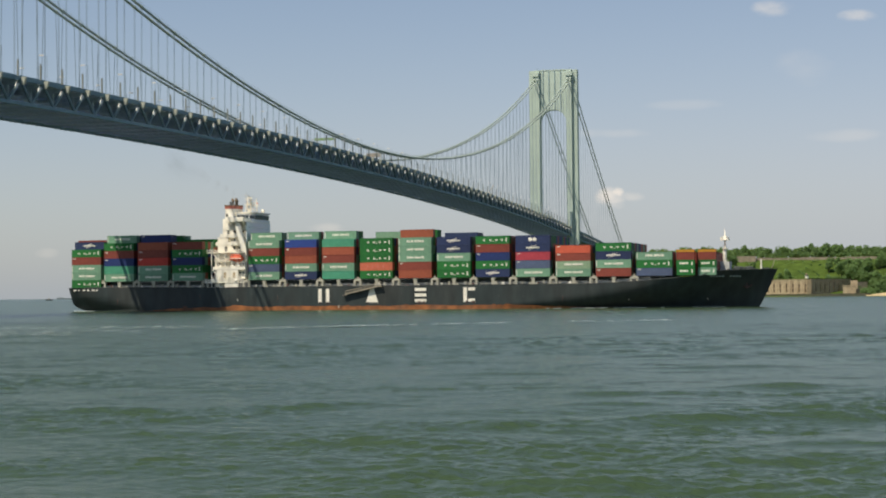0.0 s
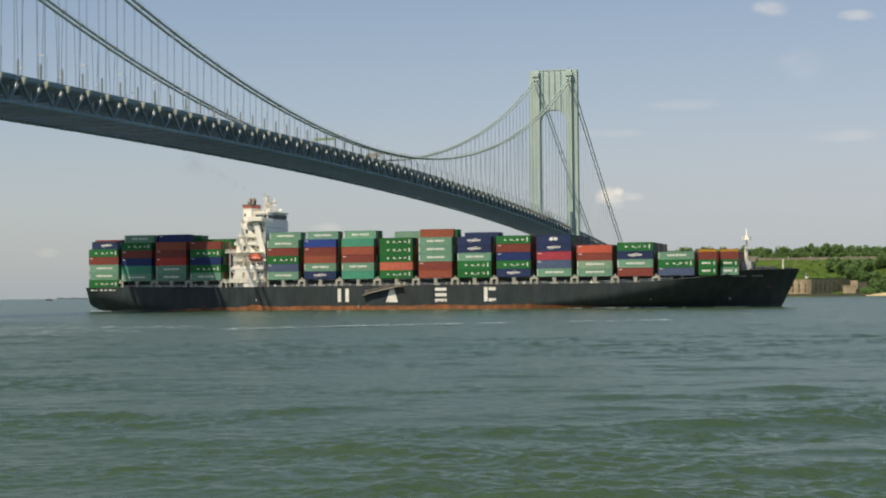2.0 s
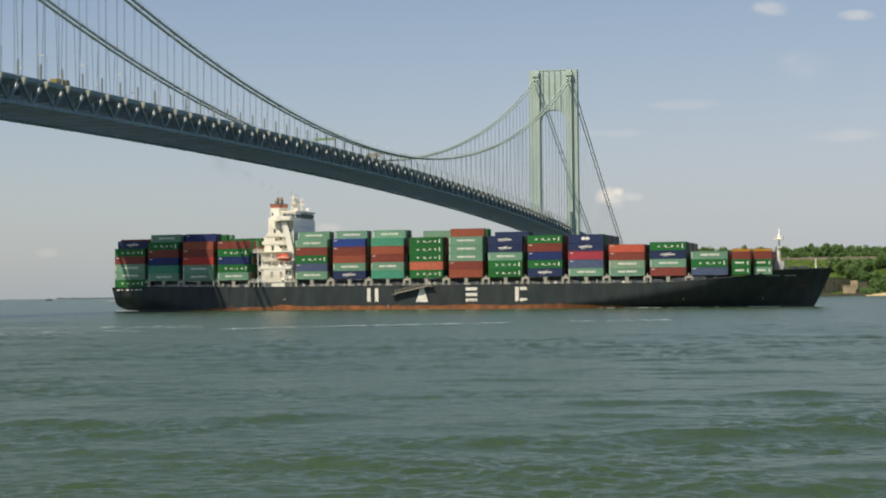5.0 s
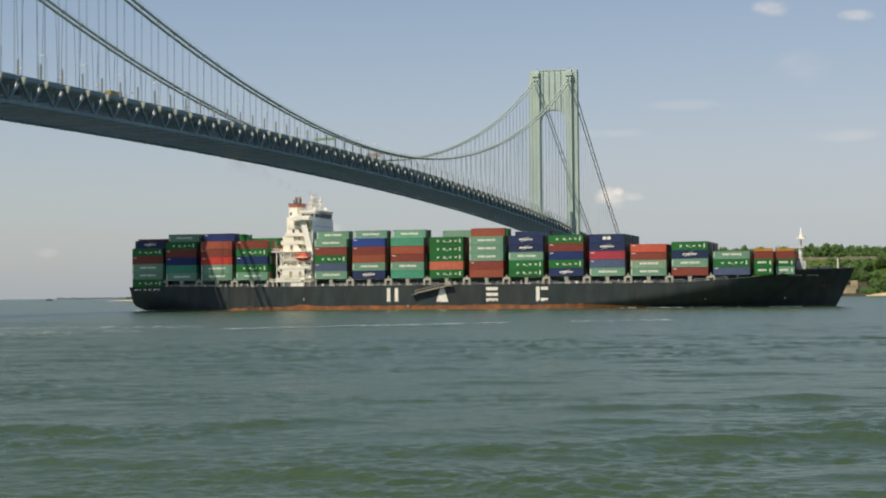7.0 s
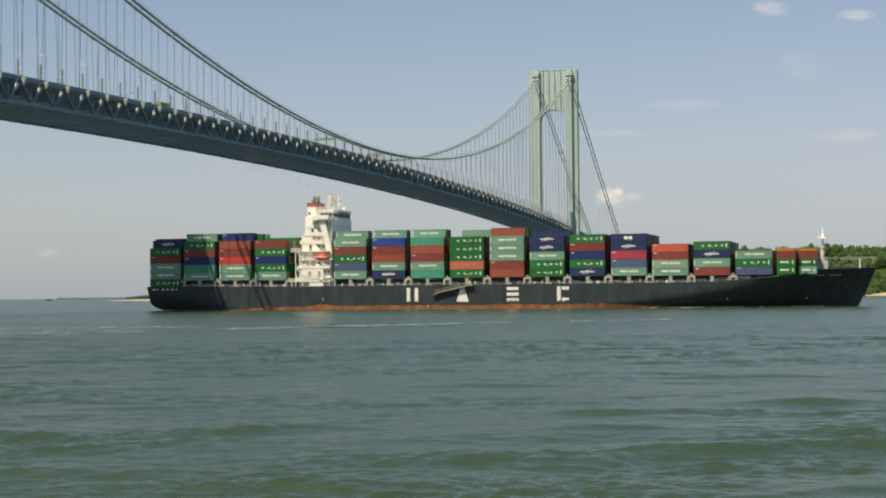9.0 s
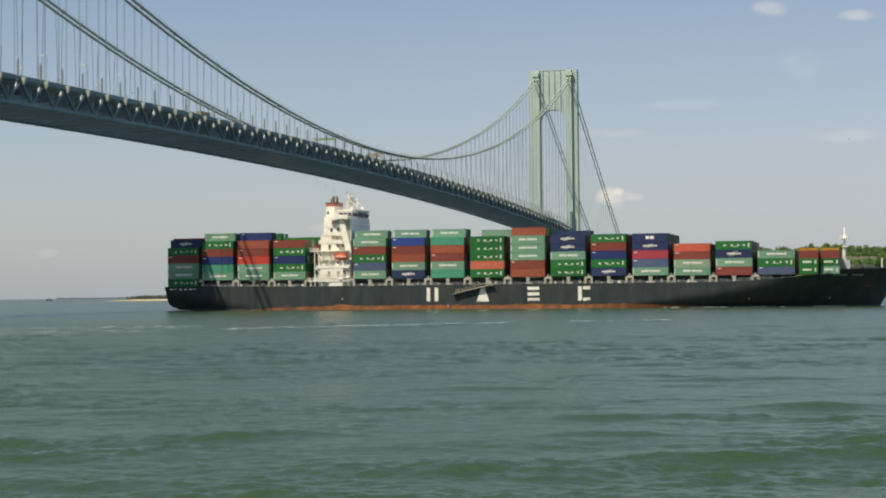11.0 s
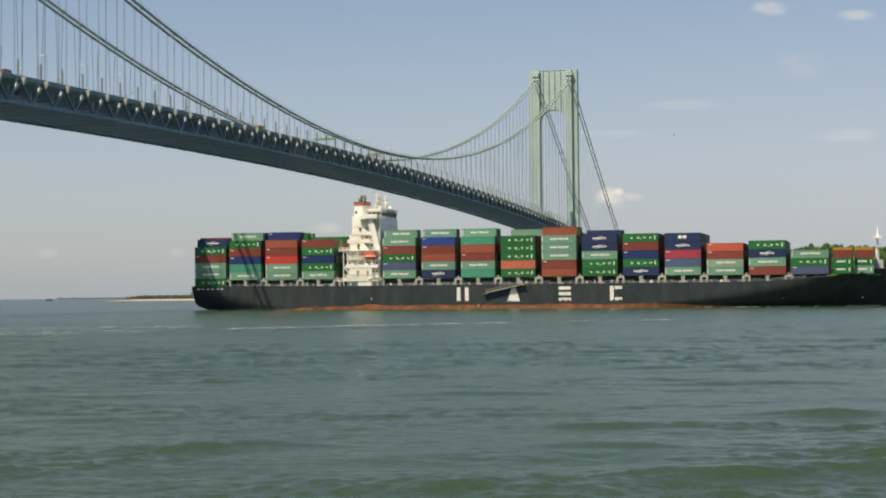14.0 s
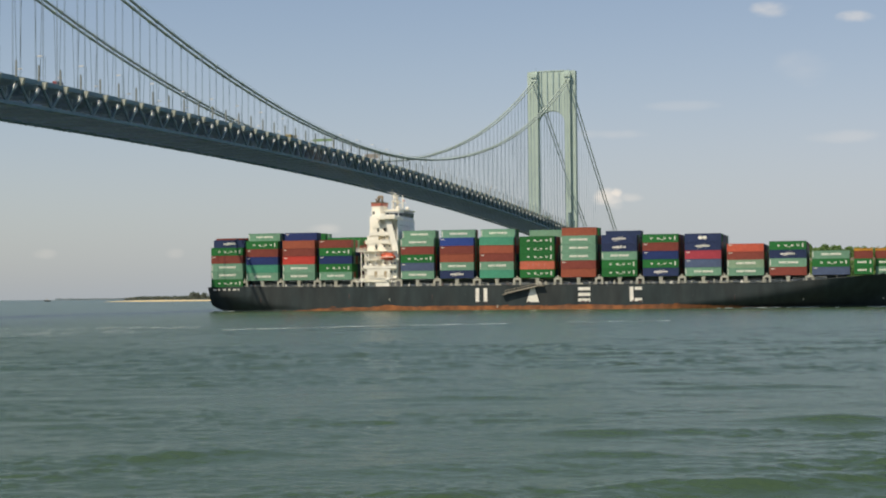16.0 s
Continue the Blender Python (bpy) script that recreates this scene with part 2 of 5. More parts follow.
mp = n.new("ShaderNodeMapping")
mp.inputs["Rotation"].default_value = (0, 0, radians(-13.8))
mp.inputs["Scale"].default_value = (1, 0.7, 1)
l.new(tc.outputs["Object"], mp.inputs["Vector"])
col = n.new("ShaderNodeTexNoise")
col.inputs["Scale"].default_value = 0.02
col.inputs["Detail"].default_value = 4
l.new(mp.outputs[0], col.inputs["Vector"])
ramp = n.new("ShaderNodeMixRGB")
ramp.inputs["Color1"].default_value = (0.042, 0.067, 0.028, 1)
ramp.inputs["Color2"].default_value = (0.035, 0.062, 0.032, 1)
l.new(col.outputs["Fac"], ramp.inputs["Fac"])
l.new(ramp.outputs[0], bs.inputs["Base Color"])
last = None
for sc, st, di in ((0.5, 0.5, 0.3), (1.5, 0.6, 0.2), (4.2, 0.6, 0.07), (10.0, 0.5, 0.02)):
    t = n.new("ShaderNodeTexNoise")
    t.inputs["Scale"].default_value = sc
    t.inputs["Detail"].default_value = 3
    l.new(mp.outputs[0], t.inputs["Vector"])
    b = n.new("ShaderNodeBump")
    b.inputs["Strength"].default_value = st
    b.inputs["Distance"].default_value = di
    l.new(t.outputs["Fac"], b.inputs["Height"])
    if last:
        l.new(last.outputs[0], b.inputs["Normal"])
    last = b
l.new(last.outputs[0], bs.inputs["Normal"])

# ---------------------------------------------------------------- mesh helpers


class Build:
    """Collects vertices and faces for one mesh."""

    def __init__(self):
        self.v, self.f = [], []

    def add(self, verts, faces):
        k = len(self.v)
        self.v += [tuple(p) for p in verts]
        self.f += [tuple(i + k for i in f) for f in faces]
        return self

    def box(self, x0, x1, y0, y1, z0, z1, m=None):
        vs = [Vector((x, y, z)) for z in (z0, z1) for y in (y0, y1) for x in (x0, x1)]
        if m is not None:
            vs = [m @ p for p in vs]
        return self.add(vs, ((0, 2, 3, 1), (4, 5, 7, 6), (0, 1, 5, 4), (2, 6, 7, 3), (0, 4, 6, 2), (1, 3, 7, 5)))

    def prism(self, outline, axis, a, b):
        """Outline of (p, q) pushed along an axis from a to b; p, q are the other two axes in order."""
        def place(p, q, r):
            return {"x": (r, p, q), "y": (p, r, q), "z": (p, q, r)}[axis]
        k = len(outline)
        vs = [place(p, q, a) for p, q in outline] + [place(p, q, b) for p, q in outline]
        fs = [tuple(range(k - 1, -1, -1)), tuple(range(k, 2 * k))]
        fs += [(i, (i + 1) % k, (i + 1) % k + k, i + k) for i in range(k)]
        return self.add(vs, fs)

    def tube(self, path, radius, sides=6, closed=True):
        path = [Vector(p) for p in path]
        rings = []
        for i, p in enumerate(path):
            d = (path[min(i + 1, len(path) - 1)] - path[max(i - 1, 0)]).normalized()
            side = d.cross(Vector((0, 0, 1)))
            if side.length < 1e-3:
                side = Vector((1, 0, 0))
            side.normalize()
            up = side.cross(d)
            r = radius[i] if isinstance(radius, (list, tuple)) else radius
            rings.append([p + (side * math.cos(a) + up * math.sin(a)) * r for a in (2 * math.pi * k / sides for k in range(sides))])
        vs = [q for ring in rings for q in ring]
        fs = []
        for i in range(len(path) - 1):
            for k in range(sides):
                a, b = i * sides + k, i * sides + (k + 1) % sides
                fs.append((a, b, b + sides, a + sides))
        if closed:
            fs.append(tuple(range(sides - 1, -1, -1)))
            fs.append(tuple(range((len(path) - 1) * sides, len(path) * sides)))
        return self.add(vs, fs)

    def beam(self, a, b, w, h):
        """A square-edged bar from a to b, w across and h deep."""
        a, b = Vector(a), Vector(b)
        d = (b - a).normalized()
        side = d.cross(Vector((0, 0, 1)))
        if side.length < 1e-3:
            side = Vector((0, 1, 0))
        side.normalize()
        up = side.cross(d)
        vs = [p + side * (w / 2 * i) + up * (h / 2 * j) for p in (a, b) for i, j in ((-1, -1), (1, -1), (1, 1), (-1, 1))]
        return self.add(vs, ((0, 1, 2, 3), (7, 6, 5, 4), (0, 4, 5, 1), (1, 5, 6, 2), (2, 6, 7, 3), (3, 7, 4, 0)))

    def mesh(self, name, material, smooth=False, fix=True):
        me = bpy.data.meshes.new(name)
        me.from_pydata(self.v, [], self.f)
        if fix:
            bm = bmesh.new()
            bm.from_mesh(me)
            bmesh.ops.recalc_face_normals(bm, faces=bm.faces)
            bm.to_mesh(me)
            bm.free()
        if smooth:
            for p in me.polygons:
                p.use_smooth = True
        me.materials.append(material)
        return me


def part(name, build, material, parent, label="", smooth=False):
    """One mesh under a thing or a part."""
    ob = new(name, build if isinstance(build, bpy.types.Mesh) else build.mesh(name, material, smooth))
    ob.parent = parent
    return tagged(ob, label)


def bevelled(ob, width, segments=2):
    b = ob.modifiers.new("edge", "BEVEL")
    b.width, b.segments, b.limit_method = width, segments, "ANGLE"
    return ob


# ---------------------------------------------------------------- water, one sheet to the horizon
AHEAD = Vector((math.cos(radians(13.77)), math.sin(radians(13.77)), 0))


def make_water():
    rs = [0.5, 8.0, 14.0, 20.0, 26.0]
    while rs[-1] < 4990:
        rs.append(rs[-1] + max(0.08, rs[-1] ** 2 / 14280.0 * (0.52 if rs[-1] < 190 else 0.3 if rs[-1] < 620 else 0.6)))
    rs[-1] = 4990.0
    fine = np.radians(np.arange(13.77 - 17.5, 13.77 + 17.5, 0.052))
    rest = np.radians(np.arange(13.77 + 17.5, 13.77 + 342.5, 6.0))
    an = np.concatenate([fine, rest])
    r = np.array(rs)
    nr, na = len(r), len(an)
    R, A = np.meshgrid(r, an, indexing="ij")
    X, Y = EYE.x + R * np.cos(A), EYE.y + R * np.sin(A)
    step = np.maximum(0.08, R ** 2 / 14280.0 * np.clip(0.55 - 0.22 * (R - 130) / 90, 0.33, 0.55))
    Z = np.zeros_like(X)
    gen = np.random.RandomState(4)
    head = radians(13.77 + 180)
    # patches, some ten to thirty metres across, where the waves stand higher, and calmer lanes between them
    patch = np.zeros_like(X)
    for _ in range(14):
        th, L = gen.uniform(0, 6.28), gen.uniform(11, 34)
        patch += np.sin((X * math.cos(th) + Y * math.sin(th)) * 2 * math.pi / L + gen.uniform(0, 6.28))
    patch = np.clip(0.9 + 0.18 * patch, 0.4, 1.7)
    for lam, amp, cnt, fan in ((24.0, 0.025, 3, 0.25), (9.0, 0.022, 6, 0.30), (5.0, 0.0106, 14, 0.45), (2.6, 0.0056, 30, 0.55), (1.5, 0.0037, 40, 0.62), (0.9, 0.0026, 44, 0.65), (0.5, 0.0014, 28, 0.65)):
        for _ in range(cnt):
            th = head + gen.normal(0, fan)
            L = lam * gen.uniform(0.75, 1.3)
            k = 2 * math.pi / L
            ph = (X * math.cos(th) + Y * math.sin(th)) * k + gen.uniform(0, 6.28)
            gain = np.clip(L / step - 0.55, 0, 1) ** 0.7 * np.clip(1.6 * step / L, 1, 1.25)
            s = np.sin(ph - 0.5 * np.sin(ph))
            Z += amp * gen.uniform(0.6, 1.3) * gain * (s + 0.12 * np.cos(2 * ph)) * (patch if lam < 7 else 1.0)
    # groups of higher crests and calm lanes between them
    g = 0.75 + 0.45 * np.sin(X * 0.047 + Y * 0.02 + 1.0) * np.sin(Y * 0.031 - X * 0.012 + 0.4)
    Z *= g * np.clip((1400 - R) / 900, 0, 1) * (1 + 0.65 * np.exp(-((R - 135) / np.where(R < 135, 55, 110)) ** 2))
    # single steeper crests: heading, distance, half length, height
    for turn, dist, half, high in ((16.4, 60.6, 3.4, 0.19), (2.1, 96, 2.8, 0.18), (1.4, 73, 4.0, 0.17), (5.2, 71, 3.6, 0.15), (8.0, 79, 2.6, 0.12), (17.4, 81, 4.0, 0.15),
                                   (7.6, 89, 5.0, 0.16), (23.0, 66, 3.0, 0.10), (14.5, 49, 2.6, 0.13), (9.6, 47, 3.6, 0.12), (21.2, 95, 4.0, 0.12), (11.5, 110, 5.0, 0.14),
                                   (3.8, 120, 6.0, 0.15), (0.2, 60, 3.5, 0.14), (18.9, 125, 6.0, 0.13), (25.5, 80, 3.5, 0.12), (12.3, 68, 2.4, 0.10), (6.0, 140, 7.0, 0.15)):
        px, py = EYE.x + dist * math.cos(radians(turn)), EYE.y + dist * math.sin(radians(turn))
        f = (X - px) * AHEAD.x + (Y - py) * AHEAD.y
        w = -(X - px) * AHEAD.y + (Y - py) * AHEAD.x
        f = f + 0.35 * np.sin(w * 0.9 + dist) + 0.06 * w
        Z += 1.5 * high * np.exp(-np.where(f < 0, (f / 0.75) ** 2, (f / 1.6) ** 2)) * np.exp(-(w / half) ** 2)
    Z -= 0.58
    Z[:5, :] *= 0.2
    verts = np.stack([X, Y, Z], -1).reshape(-1, 3)
    i = np.arange(nr - 1)[:, None] * na
    j = np.arange(na)[None, :]
    j2 = (j + 1) % na
    verts[:na] = (EYE.x, EYE.y, -0.58)
    faces = np.stack([i + j, i + na + j, i + na + j2, i + j2], -1).reshape(-1, 4)
    me = bpy.data.meshes.new("water")
    me.vertices.add(len(verts))
    me.vertices.foreach_set("co", verts.ravel())
    me.loops.add(faces.size)
    me.loops.foreach_set("vertex_index", faces.ravel().astype(np.int32))
    me.polygons.add(len(faces))
    me.polygons.foreach_set("loop_start", np.arange(0, faces.size, 4, dtype=np.int32))
    me.polygons.foreach_set("loop_total", np.full(len(faces), 4, dtype=np.int32))
    me.polygons.foreach_set("use_smooth", np.ones(len(faces), dtype=bool))
    me.update()
    me.validate()
    me.materials.append(WATER)
    return tagged(new("water", me), "murky grey-green harbour water with small wind waves", "water", kind="structure")


water = make_water()

# ---------------------------------------------------------------- the suspension bridge
CAB = {-1: -15.45, 1: 15.95}
HALF, PITCH, PANELS, TOWER_X = 16.0, 14.924, 87, 649.2
TRUSS = 8.86


def cable_z(x):
    if x <= TOWER_X:
        return 83.64 + 119.78 * (x / TOWER_X) ** 2
    u = (x - TOWER_X) / 370.0
    return 203.4 - 153.4 * u - 10.0 * u * (1 - u)


def deck_z(x):
    """Height of the lower chord."""
    return 69.82 - 13.64 * (x / TOWER_X) ** 2 if abs(x) <= TOWER_X else 56.2 - 0.042 * (abs(x) - TOWER_X)


NODES = [-TOWER_X + PITCH * k for k in range(PANELS + 1)]
SIDE = [TOWER_X + 370.0 / 25 * k for k in range(1, 26)]
BACK = [-TOWER_X - 370.0 / 25 * k for k in range(1, 14)][::-1]
ALL = BACK + NODES + SIDE

bridge = tagged(new("suspension_bridge"), "grey-green steel double-deck suspension bridge with twin main cables", "bridge")


def tower(x):
    """One portal tower: two stepped steel legs, a deep arched strut at the top and saddles."""
    tw = new("tower")
    tw.parent = bridge
    tw.location = (x, 0, 0)
    for sg in (-1, 1):
        def box(x, ya, yb, za, zb, xf=None):
            return Build().box(-x if xf is None else xf, x, min(sg * ya, sg * yb), max(sg * ya, sg * yb), za, zb)
        part("leg", box(5.6, 12.4, 17.6, 4, 211), PAINT_TOWER, tw)
        part("leg_wing", box(6.2, 17.6, 22.4, 4, 211, -2.8), PAINT_TOWER, tw)
        part("leg_base", box(7.0, 11.6, 23.0, 4, 21), PAINT_TOWER, tw)
        strip = Build()
        for yy, xx in ((14.0, 5.6), (15.7, 5.6), (19.0, 2.8), (20.7, 2.8)):
            for px in (-1, 1):
                strip.box(px * xx - 0.16, px * xx + 0.16, sg * yy - 0.16, sg * yy + 0.16, 21, 209)
        tagged(part("stiffener", strip, PAINT_TOWER, tw), kind="stuff")
        sad = Build()
        for dy in (-1.4, 1.4):
            sad.prism([(-6.6, 202.0), (-5.0, 205.2), (5.0, 205.2), (6.6, 202.0), (5, 200.5), (-5, 200.5)], "y", CAB[sg] + dy - 0.9, CAB[sg] + dy + 0.9)
        part("saddle", sad, PAINT_CABLE, tw)
        hood = Build().box(-6.8, 6.8, CAB[sg] - 3.0, CAB[sg] + 3.0, 205.2, 208.6)
        part("saddle_hood", hood, PAINT_TOWER, tw)
        pier = Build().box(-13, 13, sg * 17 - 12, sg * 17 + 12, -3, 4.2)
        bevelled(part("pier", pier, CONCRETE, tw), 0.5)
    # top strut with the arch cut in its lower edge
    outline = [(-12.4, 210.6), (12.4, 210.6)]
    for k in range(25):
        a = math.pi * k / 24
        outline.append((12.4 * math.cos(a), 161 + 13.2 * math.sin(a) ** 0.9))
    part("portal_strut", Build().prism(outline, "x", -3.4, 3.4), PAINT_TOWER, tw)
    rib = Build()
    for yy in (-7.4, -1.8, 3.7, 9.2):
        for px in (-3.4, 3.4):
            zb = 161 + 13.2 * math.sqrt(max(0, 1 - (yy / 12.4) ** 2)) + 0.4
            rib.box(px - 0.5, px + 0.5, yy - 0.3, yy + 0.3, zb, 210)
    part("strut_rib", rib, PAINT_STEEL, tw)
    part("cornice", Build().box(-3.7, 3.7, -12.4, 12.4, 210.6, 211.5), PAINT_TOWER, tw)
    bevelled(part("service_hoist", Build().box(-7.4, -5.7, -17.2, -15.4, 66, 79).box(-7.8, -5.7, -17.6, -15.0, 78.6, 79.2), PAINT_WEB, tw), 0.1)
    low = Build().box(-4.2, 4.2, -12.4, 12.4, 46, 54)
    part("lower_strut", low, PAINT_TOWER, tw)
    for sg in (-1, 1):
        part("beacon_mast", Build().tube([(0, sg * 15, 211), (0, sg * 15, 214)], 0.2), PAINT_STEEL, tw)
    return tw


tower(TOWER_X)
tower(-TOWER_X)

# main cables, a pair over each side, with their bands
for sg in (-1, 1):
    for dy in (-1.4, 1.4):
        xs = [-TOWER_X + i * 2 * TOWER_X / 160 for i in range(161)] + [TOWER_X + 370 * i / 24 for i in range(1, 25)]
        part("main_cable", Build().tube([(x, CAB[sg] + dy, cable_z(x)) for x in xs], 0.5, 8), PAINT_CABLE, bridge, smooth=True)
        xs = [-TOWER_X - 150 + 10 * i for i in range(16)]
        part("main_cable", Build().tube([(x, CAB[sg] + dy, 203.4 - 0.52 * (-TOWER_X - x)) for x in xs], 0.5, 8), PAINT_CABLE, bridge, smooth=True)
        band = Build()
        for x in NODES[1:-1]:
            band.tube([(x - 0.8, CAB[sg] + dy, cable_z(x - 0.8)), (x + 0.8, CAB[sg] + dy, cable_z(x + 0.8))], 0.66, 8)
        tagged(part("cable_band", band, PAINT_CABLE, bridge), kind="stuff")
        rope = Build()
        for h in (-0.45, 0.45):
            rope.tube([(x, CAB[sg] + dy + h, cable_z(x) + 1.3) for x in [-TOWER_X + 4 + i * (2 * TOWER_X - 8) / 60 for i in range(61)]], 0.03, 4)
        part("hand_rope", rope, PAINT_CABLE, bridge)

# hanger ropes: one piece at each node, cable and side, drawn in to a socket on the truss
UNIT_HANGER = Build().tube([(0, -0.17, 0), (0, -0.17, 1)], 0.07, 5).tube([(0, 0.17, 0), (0, 0.17, 1)], 0.07, 5).mesh("hanger", PAINT_HANGER)
far_hang = Build()
for x in NODES[1:-1]:
    base = deck_z(x) + TRUSS + 0.4
    rise = cable_z(x) - base
    for dy in (-1.4, 1.4):
        if rise > 1.0:
            foot = CAB[-1] + 0.05 + dy * 0.94
            lean = math.atan2(CAB[-1] + dy - foot, rise)
            h = part("hanger", UNIT_HANGER, None, bridge)
            h.location, h.scale, h.rotation_euler = (x, foot, base), (1, 1, rise / math.cos(lean)), (-lean, 0, 0)
            far_hang.tube([(x, CAB[1] + dy * 0.3, base), (x, CAB[1] + dy, cable_z(x))], 0.12, 4)
for x in SIDE[:-3]:
    base = deck_z(x) + TRUSS
    for sg in (-1, 1):
        if cable_z(x) - base > 2:
            far_hang.tube([(x, CAB[sg], base), (x, CAB[sg], cable_z(x))], 0.12, 4)
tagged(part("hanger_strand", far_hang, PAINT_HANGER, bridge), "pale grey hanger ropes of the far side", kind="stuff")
UNIT_POST = (Build().prism([(-0.18, -0.28), (0.18, -0.28), (0.18, 0.28), (-0.18, 0.28)], "z", 0, 5.0)
             .prism([(-0.28, -0.4), (0.28, -0.4), (0.28, 0.4), (-0.28, 0.4)], "z", 0, 0.5).prism([(-0.12, -0.2), (0.12, -0.2), (0.12, 0.2), (-0.12, 0.2)], "z", 5.0, 5.5)).mesh("hanger_socket", PAINT_SOCKET)
for x in NODES[1:-1]:
    for sg in (-1, 1):
        p = part("hanger_socket", UNIT_POST, None, bridge)
        p.location = (x, CAB[sg] - sg * 0.2, deck_z(x) + TRUSS + 0.1)

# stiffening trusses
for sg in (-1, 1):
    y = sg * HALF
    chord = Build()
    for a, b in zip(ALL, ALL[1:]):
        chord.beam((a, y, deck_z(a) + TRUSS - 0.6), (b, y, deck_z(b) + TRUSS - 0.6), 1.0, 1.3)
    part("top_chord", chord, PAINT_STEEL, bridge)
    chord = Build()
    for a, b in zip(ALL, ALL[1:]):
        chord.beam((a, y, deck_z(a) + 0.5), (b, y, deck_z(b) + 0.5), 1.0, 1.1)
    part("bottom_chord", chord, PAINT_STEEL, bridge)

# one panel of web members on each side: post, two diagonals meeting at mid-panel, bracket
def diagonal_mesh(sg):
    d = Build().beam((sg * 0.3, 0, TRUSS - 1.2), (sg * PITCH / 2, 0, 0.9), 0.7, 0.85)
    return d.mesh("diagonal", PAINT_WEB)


def sunlit_patch_mesh():
    """Sunlit patch, painted white, on the upper part of the diagonal that falls towards the near shore."""
    a, b = Vector((-0.3, 0, TRUSS - 1.2)), Vector((-PITCH / 2, 0, 0.9))
    return Build().beam(a.lerp(b, 0.17), a.lerp(b, 0.40), 0.72, 0.88).mesh("cover_plate", LAMP_AND_SUNLIT_WHITE)


UNIT_DIAG = {-1: diagonal_mesh(-1), 1: diagonal_mesh(1)}
UNIT_SUNLIT = sunlit_patch_mesh()
UNIT_BRACKET = Build().prism([(-1.7, 1.4), (0.35, 1.4), (-0.3, -1.1), (-0.95, -1.1)], "x", -0.55, 0.55).mesh("bracket", PAINT_LIGHT)
UNIT_BRACKET2 = Build().prism([(1.7, 1.4), (-0.35, 1.4), (0.3, -1.1), (0.95, -1.1)], "x", -0.55, 0.55).mesh("bracket", PAINT_LIGHT)
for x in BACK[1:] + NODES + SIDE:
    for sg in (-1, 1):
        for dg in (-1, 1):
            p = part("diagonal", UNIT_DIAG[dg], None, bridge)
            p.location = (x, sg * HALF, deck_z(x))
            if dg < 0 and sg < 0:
                part("cover_plate", UNIT_SUNLIT, None, p)
        if abs(x) < TOWER_X - 5:
            q = part("bracket", UNIT_BRACKET if sg < 0 else UNIT_BRACKET2, None, bridge)
            q.location = (x, sg * (HALF + 0.55), deck_z(x) + TRUSS - 1.55)

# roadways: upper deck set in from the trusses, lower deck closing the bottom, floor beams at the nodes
# Pale deck plate added to brighten the truss inside; lower roadway in hazed blue.
for name, w, lo, hi, material in (("upper_roadway", 14.5, TRUSS - 0.9, TRUSS - 0.1, ASPHALT), ("deck_plate", 14.3, TRUSS - 1.1, TRUSS - 0.92, LIFTED_FRAME), ("lower_roadway", 14.6, 0.9, 1.5, ASPHALT)):
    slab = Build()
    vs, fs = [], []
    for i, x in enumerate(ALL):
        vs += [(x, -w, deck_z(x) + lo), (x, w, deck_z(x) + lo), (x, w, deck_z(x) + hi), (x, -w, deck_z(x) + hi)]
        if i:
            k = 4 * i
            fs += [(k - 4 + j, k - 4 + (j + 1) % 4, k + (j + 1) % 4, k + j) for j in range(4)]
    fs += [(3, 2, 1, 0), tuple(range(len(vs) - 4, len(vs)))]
    part(name, slab.add(vs, fs), HAZED_UNDER if "lower" in name else material, bridge)
UNIT_FLOOR = Build().box(-0.5, 0.5, -14.2, 14.2, 0.3, 0.9).mesh("floor_beam", HAZED_UNDER)
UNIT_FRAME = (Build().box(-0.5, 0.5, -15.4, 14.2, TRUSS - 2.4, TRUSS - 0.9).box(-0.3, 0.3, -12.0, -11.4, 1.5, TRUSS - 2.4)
              .box(-0.3, 0.3, 11.4, 12.0, 1.5, TRUSS - 2.4).beam((0, -11.4, TRUSS - 5.2), (0, -7.5, TRUSS - 2.3), 0.4, 0.4).beam((0, 11.4, TRUSS - 5.2), (0, 7.5, TRUSS - 2.3), 0.4, 0.4)).mesh("cross_frame", LIFTED_FRAME)
for x in BACK + NODES + SIDE:
    for name, data in (("floor_beam", UNIT_FLOOR), ("cross_frame", UNIT_FRAME)):
        part(name, data, None, bridge).location = (x, 0, deck_z(x))
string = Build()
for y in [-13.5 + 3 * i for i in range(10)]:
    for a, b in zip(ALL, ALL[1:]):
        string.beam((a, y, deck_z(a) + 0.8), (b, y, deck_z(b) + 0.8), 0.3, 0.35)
tagged(part("stringer", string, HAZED_UNDER, bridge), kind="stuff")
for y in (-14.3, 14.3):
    rail = Build()
    for a, b in zip(ALL, ALL[1:]):
        rail.beam((a, y, deck_z(a) + TRUSS + 0.35), (b, y, deck_z(b) + TRUSS + 0.35), 0.2, 0.9)
    part("parapet", rail, PAINT_STEEL, bridge)
drip = Build()
rd = random.Random(13)
for a, b in zip(ALL, ALL[1:]):
    for k in range(4):
        x = a + (b - a) * (k + 0.5 + rd.uniform(-0.2, 0.2)) / 4
        if rd.random() < 0.6:
            w = rd.uniform(0.25, 0.7)
            drip.box(x - w, x + w, 15.6, 16.6, deck_z(x) - rd.uniform(0.1, 0.24), deck_z(x) + 0.05)
tagged(part("drain_box", drip, PAINT_WEB, bridge), kind="stuff")
pit = Build().box(-0.06, 0.06, -0.06, 0.06, 0, 9.2).beam((0, 0, 9.2), (0, 2.0, 9.5), 0.07, 0.07)
